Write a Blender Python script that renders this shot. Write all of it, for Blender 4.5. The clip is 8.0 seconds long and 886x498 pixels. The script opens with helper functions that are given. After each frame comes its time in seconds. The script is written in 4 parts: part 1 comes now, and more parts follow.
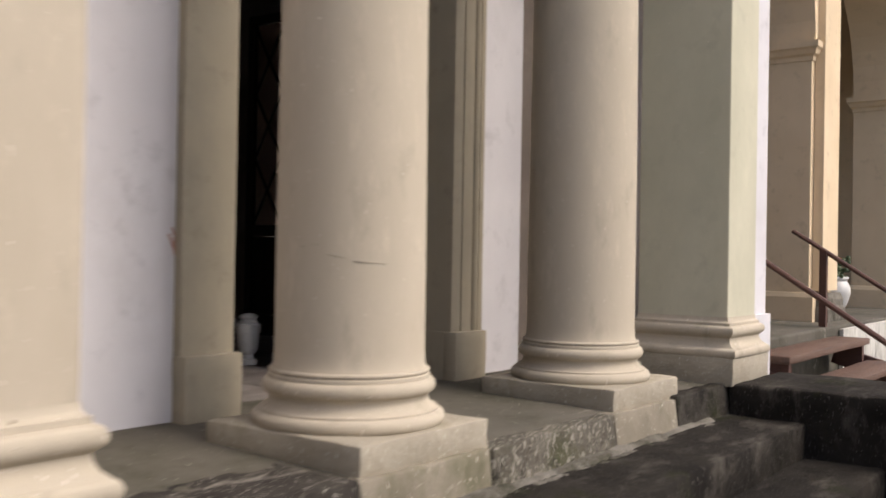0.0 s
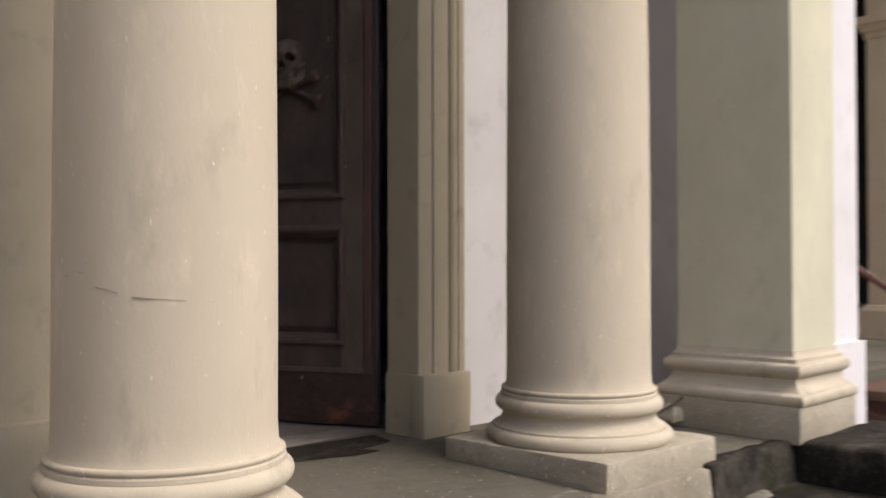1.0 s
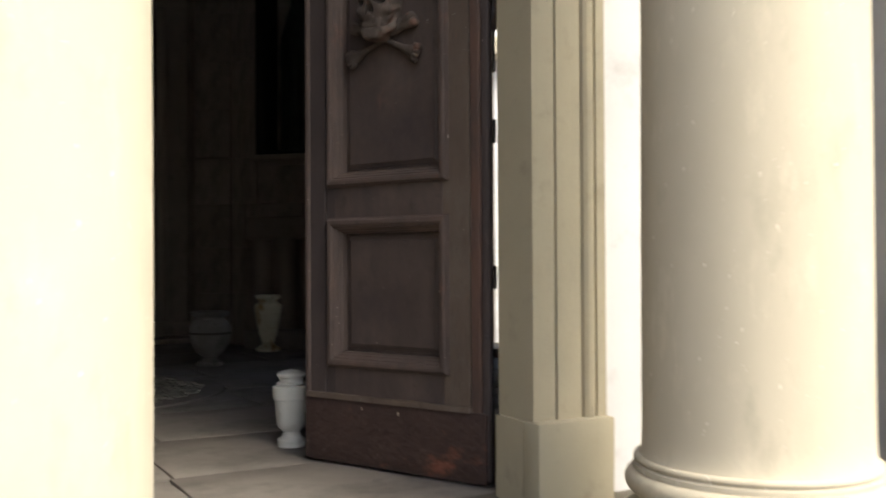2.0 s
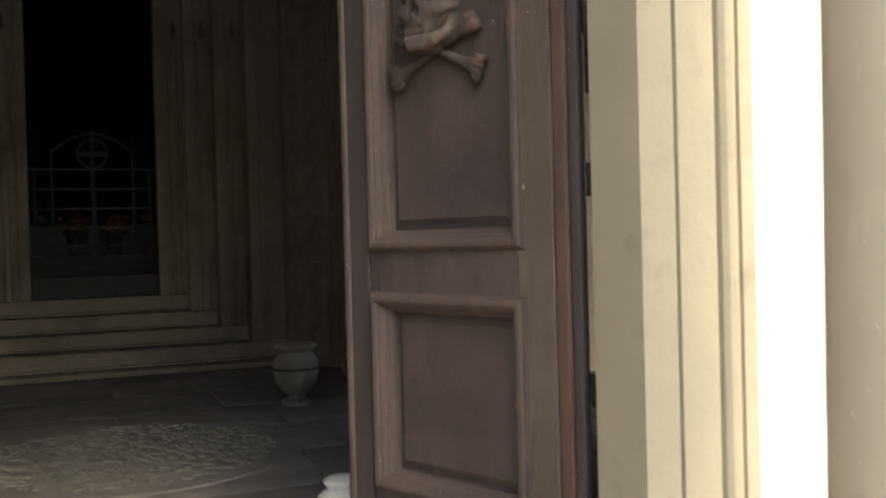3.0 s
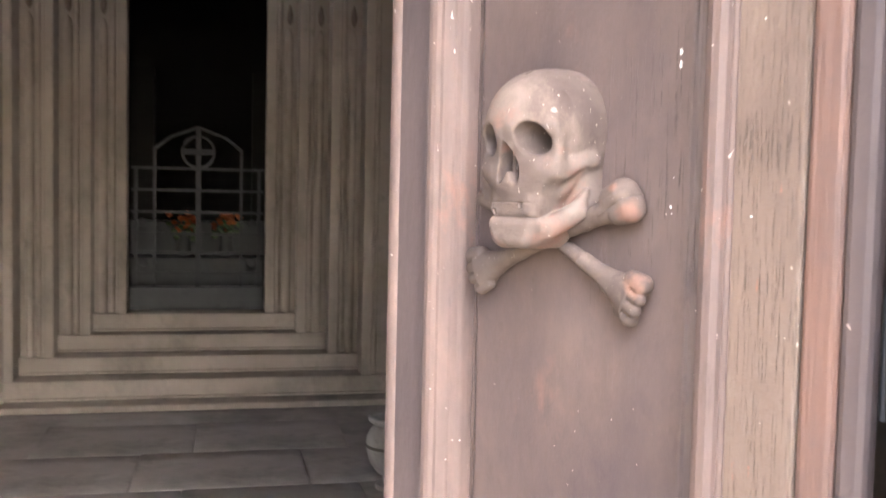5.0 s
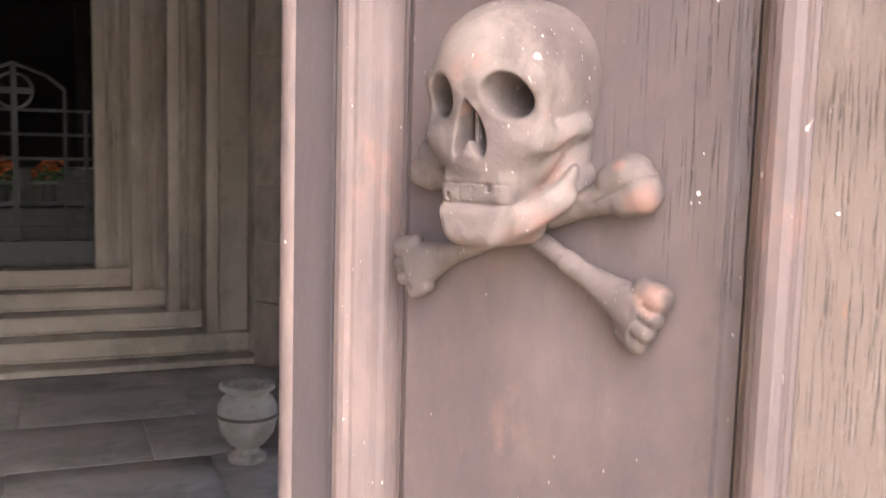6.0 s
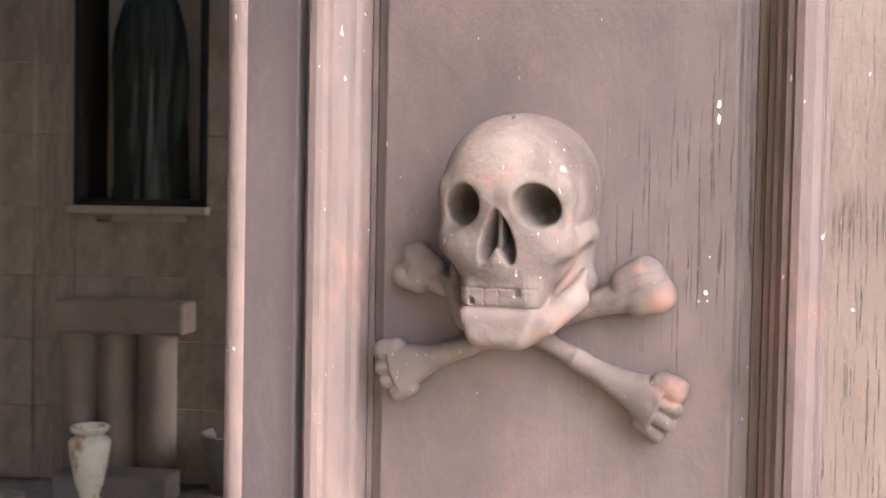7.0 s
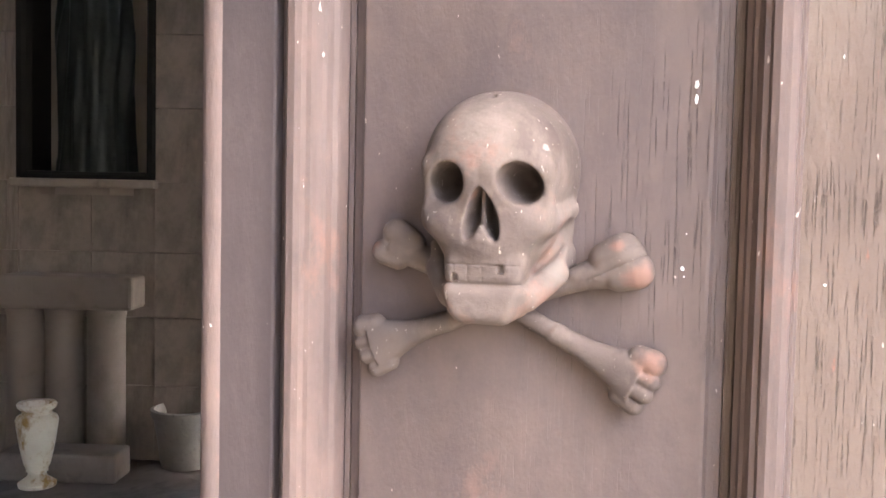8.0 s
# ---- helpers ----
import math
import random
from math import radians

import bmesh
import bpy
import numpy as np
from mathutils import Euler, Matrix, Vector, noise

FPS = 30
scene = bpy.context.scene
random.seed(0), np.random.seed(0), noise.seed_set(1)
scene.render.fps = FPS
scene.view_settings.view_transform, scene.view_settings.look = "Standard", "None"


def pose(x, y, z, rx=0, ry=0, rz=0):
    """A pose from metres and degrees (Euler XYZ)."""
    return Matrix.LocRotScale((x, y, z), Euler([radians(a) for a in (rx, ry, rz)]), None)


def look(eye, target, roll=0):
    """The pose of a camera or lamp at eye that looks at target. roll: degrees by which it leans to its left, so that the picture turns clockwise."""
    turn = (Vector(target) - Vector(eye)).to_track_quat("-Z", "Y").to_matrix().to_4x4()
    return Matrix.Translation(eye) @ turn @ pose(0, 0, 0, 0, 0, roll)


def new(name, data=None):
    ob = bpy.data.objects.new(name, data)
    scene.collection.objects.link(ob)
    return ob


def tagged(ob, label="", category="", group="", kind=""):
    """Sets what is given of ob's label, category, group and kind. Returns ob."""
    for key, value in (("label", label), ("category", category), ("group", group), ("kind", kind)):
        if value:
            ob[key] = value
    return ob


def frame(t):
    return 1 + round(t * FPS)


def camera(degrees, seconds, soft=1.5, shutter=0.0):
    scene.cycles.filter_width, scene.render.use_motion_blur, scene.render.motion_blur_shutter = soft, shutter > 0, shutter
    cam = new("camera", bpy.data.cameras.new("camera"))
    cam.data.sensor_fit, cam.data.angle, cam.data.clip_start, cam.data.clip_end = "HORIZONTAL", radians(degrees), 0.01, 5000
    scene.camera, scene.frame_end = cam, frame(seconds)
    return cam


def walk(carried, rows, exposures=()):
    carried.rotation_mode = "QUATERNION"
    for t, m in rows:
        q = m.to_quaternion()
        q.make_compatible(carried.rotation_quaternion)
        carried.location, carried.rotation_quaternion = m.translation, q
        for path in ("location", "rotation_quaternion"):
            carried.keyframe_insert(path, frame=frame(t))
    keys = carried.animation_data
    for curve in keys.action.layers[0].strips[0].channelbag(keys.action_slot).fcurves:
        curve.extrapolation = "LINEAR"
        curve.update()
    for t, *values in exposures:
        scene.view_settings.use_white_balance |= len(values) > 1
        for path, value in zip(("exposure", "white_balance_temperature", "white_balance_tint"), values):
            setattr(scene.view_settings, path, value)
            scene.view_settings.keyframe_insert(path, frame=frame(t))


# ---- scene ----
cam = camera(50.0, 8.0, shutter=0.5)
PATH = [
    (0, (-3.749, -2.743, 0.614), (-2.154, -1.536, 0.628), 1.0),
    (0.3, (-3.382, -2.722, 0.639), (-1.781, -1.523, 0.66), 0.5),
    (0.5, (-3.152, -2.704, 0.638), (-1.555, -1.5, 0.651), -0.6),
    (0.8, (-2.761, -2.6, 0.652), (-1.222, -1.324, 0.708), -0.3),
    (1, (-2.525, -2.559, 0.654), (-1.093, -1.163, 0.69), -0.1),
    (1.2, (-2.312, -2.486, 0.657), (-0.942, -1.029, 0.676), 1.1),
    (2.3, (-1.266, -1.875, 0.715), (-0.394, -0.076, 0.743), -0.7),
    (2.5, (-1.155, -1.714, 0.796), (-0.326, 0.106, 0.818), -0.3),
    (3, (-0.956, -1.414, 0.956), (-0.216, 0.444, 0.933), -1.5),
    (3.5, (-0.781, -1.144, 1.136), (-0.242, 0.779, 1.248), -0.6),
    (4, (-0.664, -0.864, 1.274), (-0.194, 1.075, 1.414), -0.2),
    (4.3, (-0.601, -0.724, 1.35), (-0.126, 1.217, 1.432), 0.1),
    (4.5, (-0.551, -0.62, 1.367), (-0.09, 1.326, 1.412), 0.5),
    (4.7, (-0.516, -0.542, 1.412), (-0.114, 1.417, 1.392), 0.8),
    (5.8, (-0.519, -0.136, 1.474), (0.194, 1.717, 1.235), 2.1),
    (6, (-0.525, -0.094, 1.478), (0.24, 1.74, 1.247), 1.6),
    (6.5, (-0.644, -0.018, 1.496), (0.373, 1.699, 1.364), 1.2),
    (7, (-0.764, 0.032, 1.498), (0.518, 1.566, 1.442), 1.1),
    (7.5, (-0.793, 0.052, 1.5), (0.558, 1.525, 1.411), 1.2),
    (8, (-0.795, 0.047, 1.501), (0.571, 1.504, 1.391), 1.2),
]
EXPOSURES = [(0, 0.58, 6650, 12), (1.0, 0.66, 6650, 11), (1.2, 0.78, 6650, 8), (2.3, 1.98, 6800, 0), (2.5, 2.16, 6800, -1), (3.0, 2.6, 6900, 1), (3.5, 3.42, 7100, 4), (4.0, 4.36, 7150, 8),
             (4.5, 4.95, 7050, 11), (4.7, 5.05, 6950, 12), (5.8, 5.18, 6700, 12), (8.0, 5.08, 6650, 11)]
walk(cam, [(t, look(eye, target, roll)) for t, eye, target, roll in PATH], EXPOSURES)


# ---------------------------------------------------------------- light
world = bpy.data.worlds.new("sky")
scene.world = world
world.use_nodes = True
wn = world.node_tree.nodes
sky = wn.new("ShaderNodeTexSky")
sky.sky_type, sky.sun_disc = "NISHITA", False
sky.sun_elevation, sky.sun_rotation = radians(49), radians(160)
sky.air_density, sky.dust_density = 1.0, 4.0
world.node_tree.links.new(sky.outputs[0], wn["Background"].inputs[0])
wn["Background"].inputs[1].default_value = 0.15
sun = new("sun", bpy.data.lights.new("sun", "SUN"))
sun.data.energy, sun.data.angle, sun.data.color = 1.05, radians(28), (1.0, 0.96, 0.90)
sun.matrix_world = look((3.0, -7.8, 10.0), (0, 0, 0))


# ---------------------------------------------------------------- materials
def surface(name, low, high, scale=3.0, rough=0.8, bump=0.3, grain=60.0, stretch=(1, 1, 1),
            stain=None, stain_scale=1.2, stain_at=(0.55, 0.75), speck=None, speck_scale=90.0,
            speck_at=0.72, metal=0.0, per_object=0.0, fleck=None, fleck_at=(0.6, 0.66), fleck_scale=9.0, fleck_stretch=None,
            split=None, split_stretch=(40, 40, 1.6), split_at=(0.60, 0.66), split_where=(0.48, 0.60), gloss=0.5, split_deep=0.35, split_from=None, worn=()):
    """Two tones of noise, a finer grain in the relief, and stains, specks and flaked patches where given."""
    m = bpy.data.materials.new(name)
    m.use_nodes = True
    nt = m.node_tree
    n, l = nt.nodes, nt.links
    bsdf = n["Principled BSDF"]
    bsdf.inputs["Roughness"].default_value = rough
    bsdf.inputs["Metallic"].default_value = metal
    bsdf.inputs["Specular IOR Level"].default_value = gloss
    co = n.new("ShaderNodeTexCoord")

    def mapped(by):
        mp = n.new("ShaderNodeMapping")
        mp.inputs["Scale"].default_value = by
        l.new(co.outputs["Object"], mp.inputs[0])
        return mp.outputs[0]

    def noise_of(vec, sc, detail=6.0, roughness=0.6):
        t = n.new("ShaderNodeTexNoise")
        t.inputs["Scale"].default_value, t.inputs["Detail"].default_value = sc, detail
        t.inputs["Roughness"].default_value = roughness
        l.new(vec, t.inputs["Vector"])
        return t.outputs["Fac"]

    def band(fac, a, b):
        r = n.new("ShaderNodeMapRange")
        r.inputs[1].default_value, r.inputs[2].default_value = a, b
        l.new(fac, r.inputs[0])
        return r.outputs[0]

    def mix(fac, a, b):
        x = n.new("ShaderNodeMix")
        x.data_type = "RGBA"
        l.new(fac, x.inputs[0])
        for sock, v in ((x.inputs[6], a), (x.inputs[7], b)):
            if isinstance(v, tuple):
                sock.default_value = (*v, 1)
            else:
                l.new(v, sock)
        return x.outputs[2]

    v = mapped(stretch)
    big = noise_of(v, scale)
    fine = noise_of(v, grain, 8.0, 0.65)
    colour = mix(band(big, 0.3, 0.7), low, high)
    mid = noise_of(v, scale * 5.0)
    dark = tuple(c * 0.82 for c in low)
    colour = mix(band(mid, 0.58, 0.8), colour, dark)
    if stain:
        colour = mix(band(noise_of(mapped((1, 1, 0.6)), stain_scale, 9.0, 0.7), *stain_at), colour, stain)
    if fleck:
        flaked = band(noise_of(mapped(fleck_stretch or stretch), fleck_scale, 7.0, 0.7), *fleck_at)
        colour = mix(flaked, colour, fleck)
    if speck:
        vor = n.new("ShaderNodeTexNoise")
        vor.inputs["Scale"].default_value, vor.inputs["Detail"].default_value = speck_scale, 3.0
        l.new(mapped((1, 1, 0.45)), vor.inputs["Vector"])
        colour = mix(band(vor.outputs["Fac"], speck_at, speck_at + 0.03), colour, speck)
    lines = None
    if split:
        raw = band(noise_of(mapped(split_stretch), 2.2, 3.0, 0.5), *split_at)
        where = band(noise_of(mapped((2.2, 2.2, 1.1)), 1.6, 4.0, 0.6), *split_where)
        mul = n.new("ShaderNodeMath")
        mul.operation = "MULTIPLY"
        l.new(raw, mul.inputs[0])
        l.new(where, mul.inputs[1])
        # flaking breaks the long cracks into pitted runs
        pits = n.new("ShaderNodeMath")
        pits.operation = "MULTIPLY"
        l.new(mul.outputs[0], pits.inputs[0])
        l.new(band(noise_of(mapped((110, 110, 55)), 1.6, 4.0, 0.6), 0.36, 0.56), pits.inputs[1])
        lines = pits.outputs[0]
        if split_from:
            # weathering is worse towards the hinge side
            axes = n.new("ShaderNodeSeparateXYZ")
            l.new(co.outputs["Object"], axes.inputs[0])
            mul2 = n.new("ShaderNodeMath")
            mul2.operation = "MULTIPLY"
            l.new(lines, mul2.inputs[0])
            l.new(band(axes.outputs["X"], *split_from), mul2.inputs[1])
            lines = mul2.outputs[0]
        colour = mix(lines, colour, split)
    for spot, reach, tone in worn:
        far_off = n.new("ShaderNodeVectorMath")
        far_off.operation = "DISTANCE"
        far_off.inputs[1].default_value = spot
        l.new(co.outputs["Object"], far_off.inputs[0])
        ragged = n.new("ShaderNodeMath")
        ragged.operation = "MULTIPLY_ADD"
        ragged.inputs[1].default_value = -reach * 1.6
        l.new(noise_of(mapped((1, 1, 1)), 60.0), ragged.inputs[0])
        l.new(far_off.outputs["Value"], ragged.inputs[2])
        colour = mix(band(ragged.outputs[0], reach * 0.25, -reach * 0.35), colour, tone)
    if per_object:
        info = n.new("ShaderNodeObjectInfo")
        hsv = n.new("ShaderNodeHueSaturation")
        l.new(band_out(n, l, info.outputs["Random"], 1 - per_object, 1 + per_object), hsv.inputs["Value"])
        l.new(colour, hsv.inputs["Color"])
        colour = hsv.outputs[0]
    l.new(colour, bsdf.inputs["Base Color"])
    b1 = n.new("ShaderNodeBump")
    b1.inputs["Strength"].default_value, b1.inputs["Distance"].default_value = bump, 0.004
    l.new(fine, b1.inputs["Height"])
    b2 = n.new("ShaderNodeBump")
    b2.inputs["Strength"].default_value, b2.inputs["Distance"].default_value = bump * 0.7, 0.012
    l.new(mid, b2.inputs["Height"])
    l.new(b1.outputs[0], b2.inputs["Normal"])
    last = b2
    if lines is not None:
        last = n.new("ShaderNodeBump")
        last.invert = True
        last.inputs["Strength"].default_value, last.inputs["Distance"].default_value = split_deep, 0.002
        l.new(lines, last.inputs["Height"])
        l.new(b2.outputs[0], last.inputs["Normal"])
    l.new(last.outputs[0], bsdf.inputs["Normal"])
    return m


def band_out(n, l, fac, a, b):
    r = n.new("ShaderNodeMapRange")
    r.inputs[3].default_value, r.inputs[4].default_value = a, b
    l.new(fac, r.inputs[0])
    return r.outputs[0]


STUCCO = surface("cream_stucco", (0.465, 0.408, 0.318), (0.52, 0.458, 0.362), 1.3, 0.85, 0.16, 70, (1.6, 1.6, 0.7),
                 stain=(0.44, 0.38, 0.29), stain_scale=1.6, stain_at=(0.45, 0.8), speck=(0.66, 0.60, 0.51), speck_scale=105, speck_at=0.705,
                 fleck=(0.555, 0.485, 0.38), fleck_at=(0.55, 0.72), fleck_scale=5.0, fleck_stretch=(3, 3, 1.0), gloss=0.2)
BASE = surface("weathered_base_stucco", (0.44, 0.385, 0.30), (0.51, 0.45, 0.355), 2.2, 0.9, 0.35, 70, (1.2, 1.2, 1.2),
               stain=(0.27, 0.235, 0.175), stain_scale=3.4, stain_at=(0.54, 0.78), speck=(0.66, 0.61, 0.53), speck_scale=80, speck_at=0.68,
               fleck=(0.17, 0.145, 0.105), fleck_at=(0.665, 0.72), fleck_scale=11.0, fleck_stretch=(1, 1, 2.2), gloss=0.15)
SURROUND = surface("surround_stucco", (0.385, 0.335, 0.245), (0.44, 0.385, 0.285), 2.0, 0.85, 0.16, 80,
                   stain=(0.31, 0.28, 0.22), stain_scale=1.6, stain_at=(0.50, 0.8))
PIER_STUCCO = surface("grey_green_stucco", (0.53, 0.505, 0.385), (0.63, 0.60, 0.465), 1.3, 0.85, 0.14, 80,
                      stain=(0.45, 0.44, 0.33), stain_scale=0.8, stain_at=(0.45, 0.75), speck=(0.74, 0.71, 0.62), speck_scale=110, speck_at=0.725, gloss=0.2)
PLINTH = surface("worn_plinth_stone", (0.315, 0.278, 0.215), (0.42, 0.375, 0.298), 4.0, 0.9, 0.7, 70,
                 stain=(0.15, 0.145, 0.082), stain_scale=2.2, stain_at=(0.56, 0.78), speck=(0.58, 0.54, 0.46), speck_scale=110, speck_at=0.65, gloss=0.15)
WHITE = surface("white_limewash", (0.60, 0.58, 0.60), (0.69, 0.67, 0.685), 1.4, 0.9, 0.14, 70,
                stain=(0.51, 0.485, 0.48), stain_scale=1.1, stain_at=(0.55, 0.85))
CONCRETE = surface("portico_concrete", (0.105, 0.094, 0.077), (0.165, 0.149, 0.122), 2.2, 0.85, 0.4, 60,
                   stain=(0.052, 0.050, 0.034), stain_scale=1.1, stain_at=(0.44, 0.66), fleck=(0.30, 0.275, 0.23), fleck_at=(0.62, 0.72), fleck_scale=3.2, fleck_stretch=(0.7, 2.2, 1),
                   speck=(0.40, 0.37, 0.32), speck_scale=60, speck_at=0.70, gloss=0.15)
EDGE = surface("pebbly_concrete", (0.085, 0.077, 0.061), (0.185, 0.166, 0.132), 9.0, 0.9, 1.0, 45,
               stain=(0.06, 0.066, 0.026), stain_scale=2.0, stain_at=(0.5, 0.68), speck=(0.30, 0.275, 0.23), speck_scale=70, speck_at=0.57,
               fleck=(0.055, 0.049, 0.039), fleck_at=(0.55, 0.62), fleck_scale=24.0, fleck_stretch=(1.4, 1.4, 0.8), gloss=0.1)
STEP = surface("dark_wet_stone", (0.013, 0.0112, 0.0097), (0.036, 0.0315, 0.0265), 3.2, 0.85, 0.9, 45,
               stain=(0.026, 0.029, 0.012), stain_scale=2.6, stain_at=(0.56, 0.74), speck=(0.075, 0.069, 0.059), speck_scale=110, speck_at=0.64,
               fleck=(0.076, 0.068, 0.057), fleck_at=(0.52, 0.70), fleck_scale=4.0, fleck_stretch=(1, 2.2, 1), gloss=0.06)
MOSSY = surface("black_mossy_edge", (0.022, 0.019, 0.017), (0.060, 0.053, 0.044), 4.0, 0.85, 0.9, 45,
                stain=(0.030, 0.033, 0.014), stain_scale=2.6, stain_at=(0.54, 0.72), speck=(0.24, 0.22, 0.19), speck_scale=70, speck_at=0.62,
                fleck=(0.21, 0.19, 0.16), fleck_at=(0.55, 0.66), fleck_scale=3.4, fleck_stretch=(0.8, 2.6, 1), gloss=0.1)
BLOCKSTONE = surface("stained_beige_block", (0.19, 0.165, 0.125), (0.30, 0.265, 0.205), 3.0, 0.9, 0.5, 70, (1, 1, 0.7),
                     stain=(0.10, 0.098, 0.05), stain_scale=2.6, stain_at=(0.54, 0.74), speck=(0.50, 0.46, 0.39), speck_scale=90, speck_at=0.66, gloss=0.15)
MORTAR = surface("pale_mortar", (0.13, 0.118, 0.098), (0.23, 0.21, 0.178), 12, 0.9, 0.8, 60, stain=(0.055, 0.052, 0.036), stain_scale=5, stain_at=(0.46, 0.62), gloss=0.1)
CHAPEL = surface("chapel_stone", (0.214, 0.176, 0.148), (0.285, 0.237, 0.200), 1.5, 0.85, 0.3, 60,
                 stain=(0.095, 0.082, 0.068), stain_scale=0.9, stain_at=(0.5, 0.75), per_object=0.06, gloss=0.2)
PORTAL = surface("portal_limestone", (0.212, 0.176, 0.146), (0.284, 0.237, 0.197), 1.8, 0.75, 0.2, 70,
                 stain=(0.085, 0.074, 0.060), stain_scale=1.3, stain_at=(0.5, 0.78), gloss=0.2)
SLAB = surface("worn_floor_slab", (0.185, 0.160, 0.146), (0.265, 0.234, 0.214), 2.0, 0.7, 0.3, 50,
               stain=(0.10, 0.086, 0.078), stain_scale=1.2, stain_at=(0.47, 0.68), per_object=0.04, gloss=0.3)
GRAVEL = surface("gravel", (0.13, 0.118, 0.102), (0.24, 0.22, 0.19), 20, 0.9, 0.5, 80, gloss=0.2)
PAINT = surface("mauve_brown_door_paint", (0.059, 0.0430, 0.0402), (0.110, 0.0805, 0.0715), 2.4, 0.60, 0.26, 34, (2, 2, 1.2),
                stain=(0.050, 0.038, 0.040), stain_scale=4.0, stain_at=(0.44, 0.68), speck=(0.30, 0.25, 0.22), speck_scale=130, speck_at=0.742,
                fleck=(0.112, 0.072, 0.061), fleck_at=(0.62, 0.76), fleck_scale=3.0, fleck_stretch=(4, 4, 2.4),
                split=(0.040, 0.028, 0.025), split_stretch=(190, 190, 4.2), split_at=(0.59, 0.66), split_where=(0.48, 0.62), gloss=0.3, split_deep=0.8, split_from=(0.20, 0.36))
PEEL = surface("peeling_door_paint", (0.090, 0.065, 0.054), (0.132, 0.097, 0.079), 3.0, 0.7, 0.35, 60, (2, 2, 1.0),
               stain=(0.136, 0.108, 0.090), stain_scale=7.0, stain_at=(0.48, 0.68), speck=(0.32, 0.27, 0.24), speck_scale=110, speck_at=0.72,
               fleck=(0.165, 0.080, 0.060), fleck_at=(0.63, 0.69), fleck_scale=14.0, fleck_stretch=(4, 4, 1.6),
               split=(0.064, 0.046, 0.038), split_stretch=(240, 240, 6.5), split_at=(0.57, 0.65), split_where=(0.36, 0.56), gloss=0.3, split_deep=0.9)
LILAC = surface("dark_lilac_stile_paint", (0.050, 0.039, 0.0395), (0.070, 0.053, 0.052), 3.0, 0.65, 0.2, 30, (2, 2, 0.8),
                stain=(0.088, 0.068, 0.064), stain_scale=6.0, stain_at=(0.55, 0.75), speck=(0.32, 0.27, 0.25), speck_scale=120, speck_at=0.73,
                fleck=(0.15, 0.065, 0.052), fleck_at=(0.68, 0.73), fleck_scale=4.0, fleck_stretch=(3, 3, 1.5), gloss=0.3)
ROSE = surface("rose_grey_moulding_paint", (0.067, 0.0485, 0.0452), (0.096, 0.0695, 0.063), 4.0, 0.7, 0.2, 40, (2, 2, 0.6),
               stain=(0.124, 0.082, 0.070), stain_scale=6.0, stain_at=(0.48, 0.75), speck=(0.36, 0.31, 0.28), speck_scale=120, speck_at=0.71,
               fleck=(0.142, 0.078, 0.062), fleck_at=(0.60, 0.75), fleck_scale=4.0, fleck_stretch=(3, 3, 1.5), gloss=0.3)
RUSTY = surface("red_brown_bare_wood", (0.098, 0.056, 0.045), (0.132, 0.076, 0.060), 3.0, 0.6, 0.4, 12, (8, 8, 0.35),
                stain=(0.070, 0.050, 0.047), stain_scale=4.0, stain_at=(0.46, 0.66), fleck=(0.19, 0.070, 0.054), fleck_at=(0.62, 0.70), fleck_scale=3.0, fleck_stretch=(7, 7, 1.2), gloss=0.3)
KICK = surface("scuffed_kickboard", (0.042, 0.026, 0.024), (0.066, 0.040, 0.035), 4.0, 0.6, 0.6, 20, (2, 2, 2),
               fleck=(0.20, 0.075, 0.05), fleck_at=(0.58, 0.70), fleck_scale=3.5, fleck_stretch=(1, 1, 1.6), speck=(0.4, 0.33, 0.28), speck_scale=40, speck_at=0.74, gloss=0.3)
CARVED = surface("painted_carving", (0.056, 0.0425, 0.039), (0.106, 0.084, 0.0755), 8.0, 0.85, 0.28, 130,
                 stain=(0.122, 0.097, 0.086), stain_scale=12, stain_at=(0.50, 0.66), fleck=(0.138, 0.082, 0.068), fleck_at=(0.57, 0.70), fleck_scale=9,
                 speck=(0.22, 0.19, 0.17), speck_scale=240, speck_at=0.69, gloss=0.10,
                 worn=(((0.050, 0.012, 0.078), 0.011, (0.30, 0.26, 0.24)), ((-0.058, 0.022, -0.060), 0.013, (0.125, 0.104, 0.092)), ((-0.050, 0.050, 0.046), 0.005, (0.30, 0.26, 0.24)),
                       ((0.004, 0.066, 0.004), 0.010, (0.150, 0.092, 0.076)), ((-0.046, 0.052, -0.014), 0.012, (0.142, 0.092, 0.077))))
BONE_TONE = dict(stain=(0.112, 0.088, 0.078), stain_scale=12, stain_at=(0.52, 0.68), fleck=(0.128, 0.080, 0.067), fleck_at=(0.60, 0.72), fleck_scale=9,
                 speck=(0.18, 0.155, 0.138), speck_scale=300, speck_at=0.70, gloss=0.08)
BARE = (0.134, 0.080, 0.066)
BONE_A = surface("painted_bone_worn_knob", (0.054, 0.0415, 0.038), (0.100, 0.079, 0.071), 8.0, 0.9, 0.14, 160, worn=(((0.145, 0.012, -0.066), 0.020, BARE), ((0.120, 0.016, -0.036), 0.010, BARE)), **BONE_TONE)
BONE_B = surface("painted_bone_worn_end", (0.054, 0.0415, 0.038), (0.100, 0.079, 0.071), 8.0, 0.9, 0.14, 160, worn=(((0.152, 0.008, -0.143), 0.018, BARE), ((-0.132, 0.004, -0.046), 0.012, BARE)), **BONE_TONE)
IRON = surface("rusty_iron", (0.085, 0.04, 0.03), (0.13, 0.06, 0.042), 8, 0.6, 0.4, 90, metal=0.2)
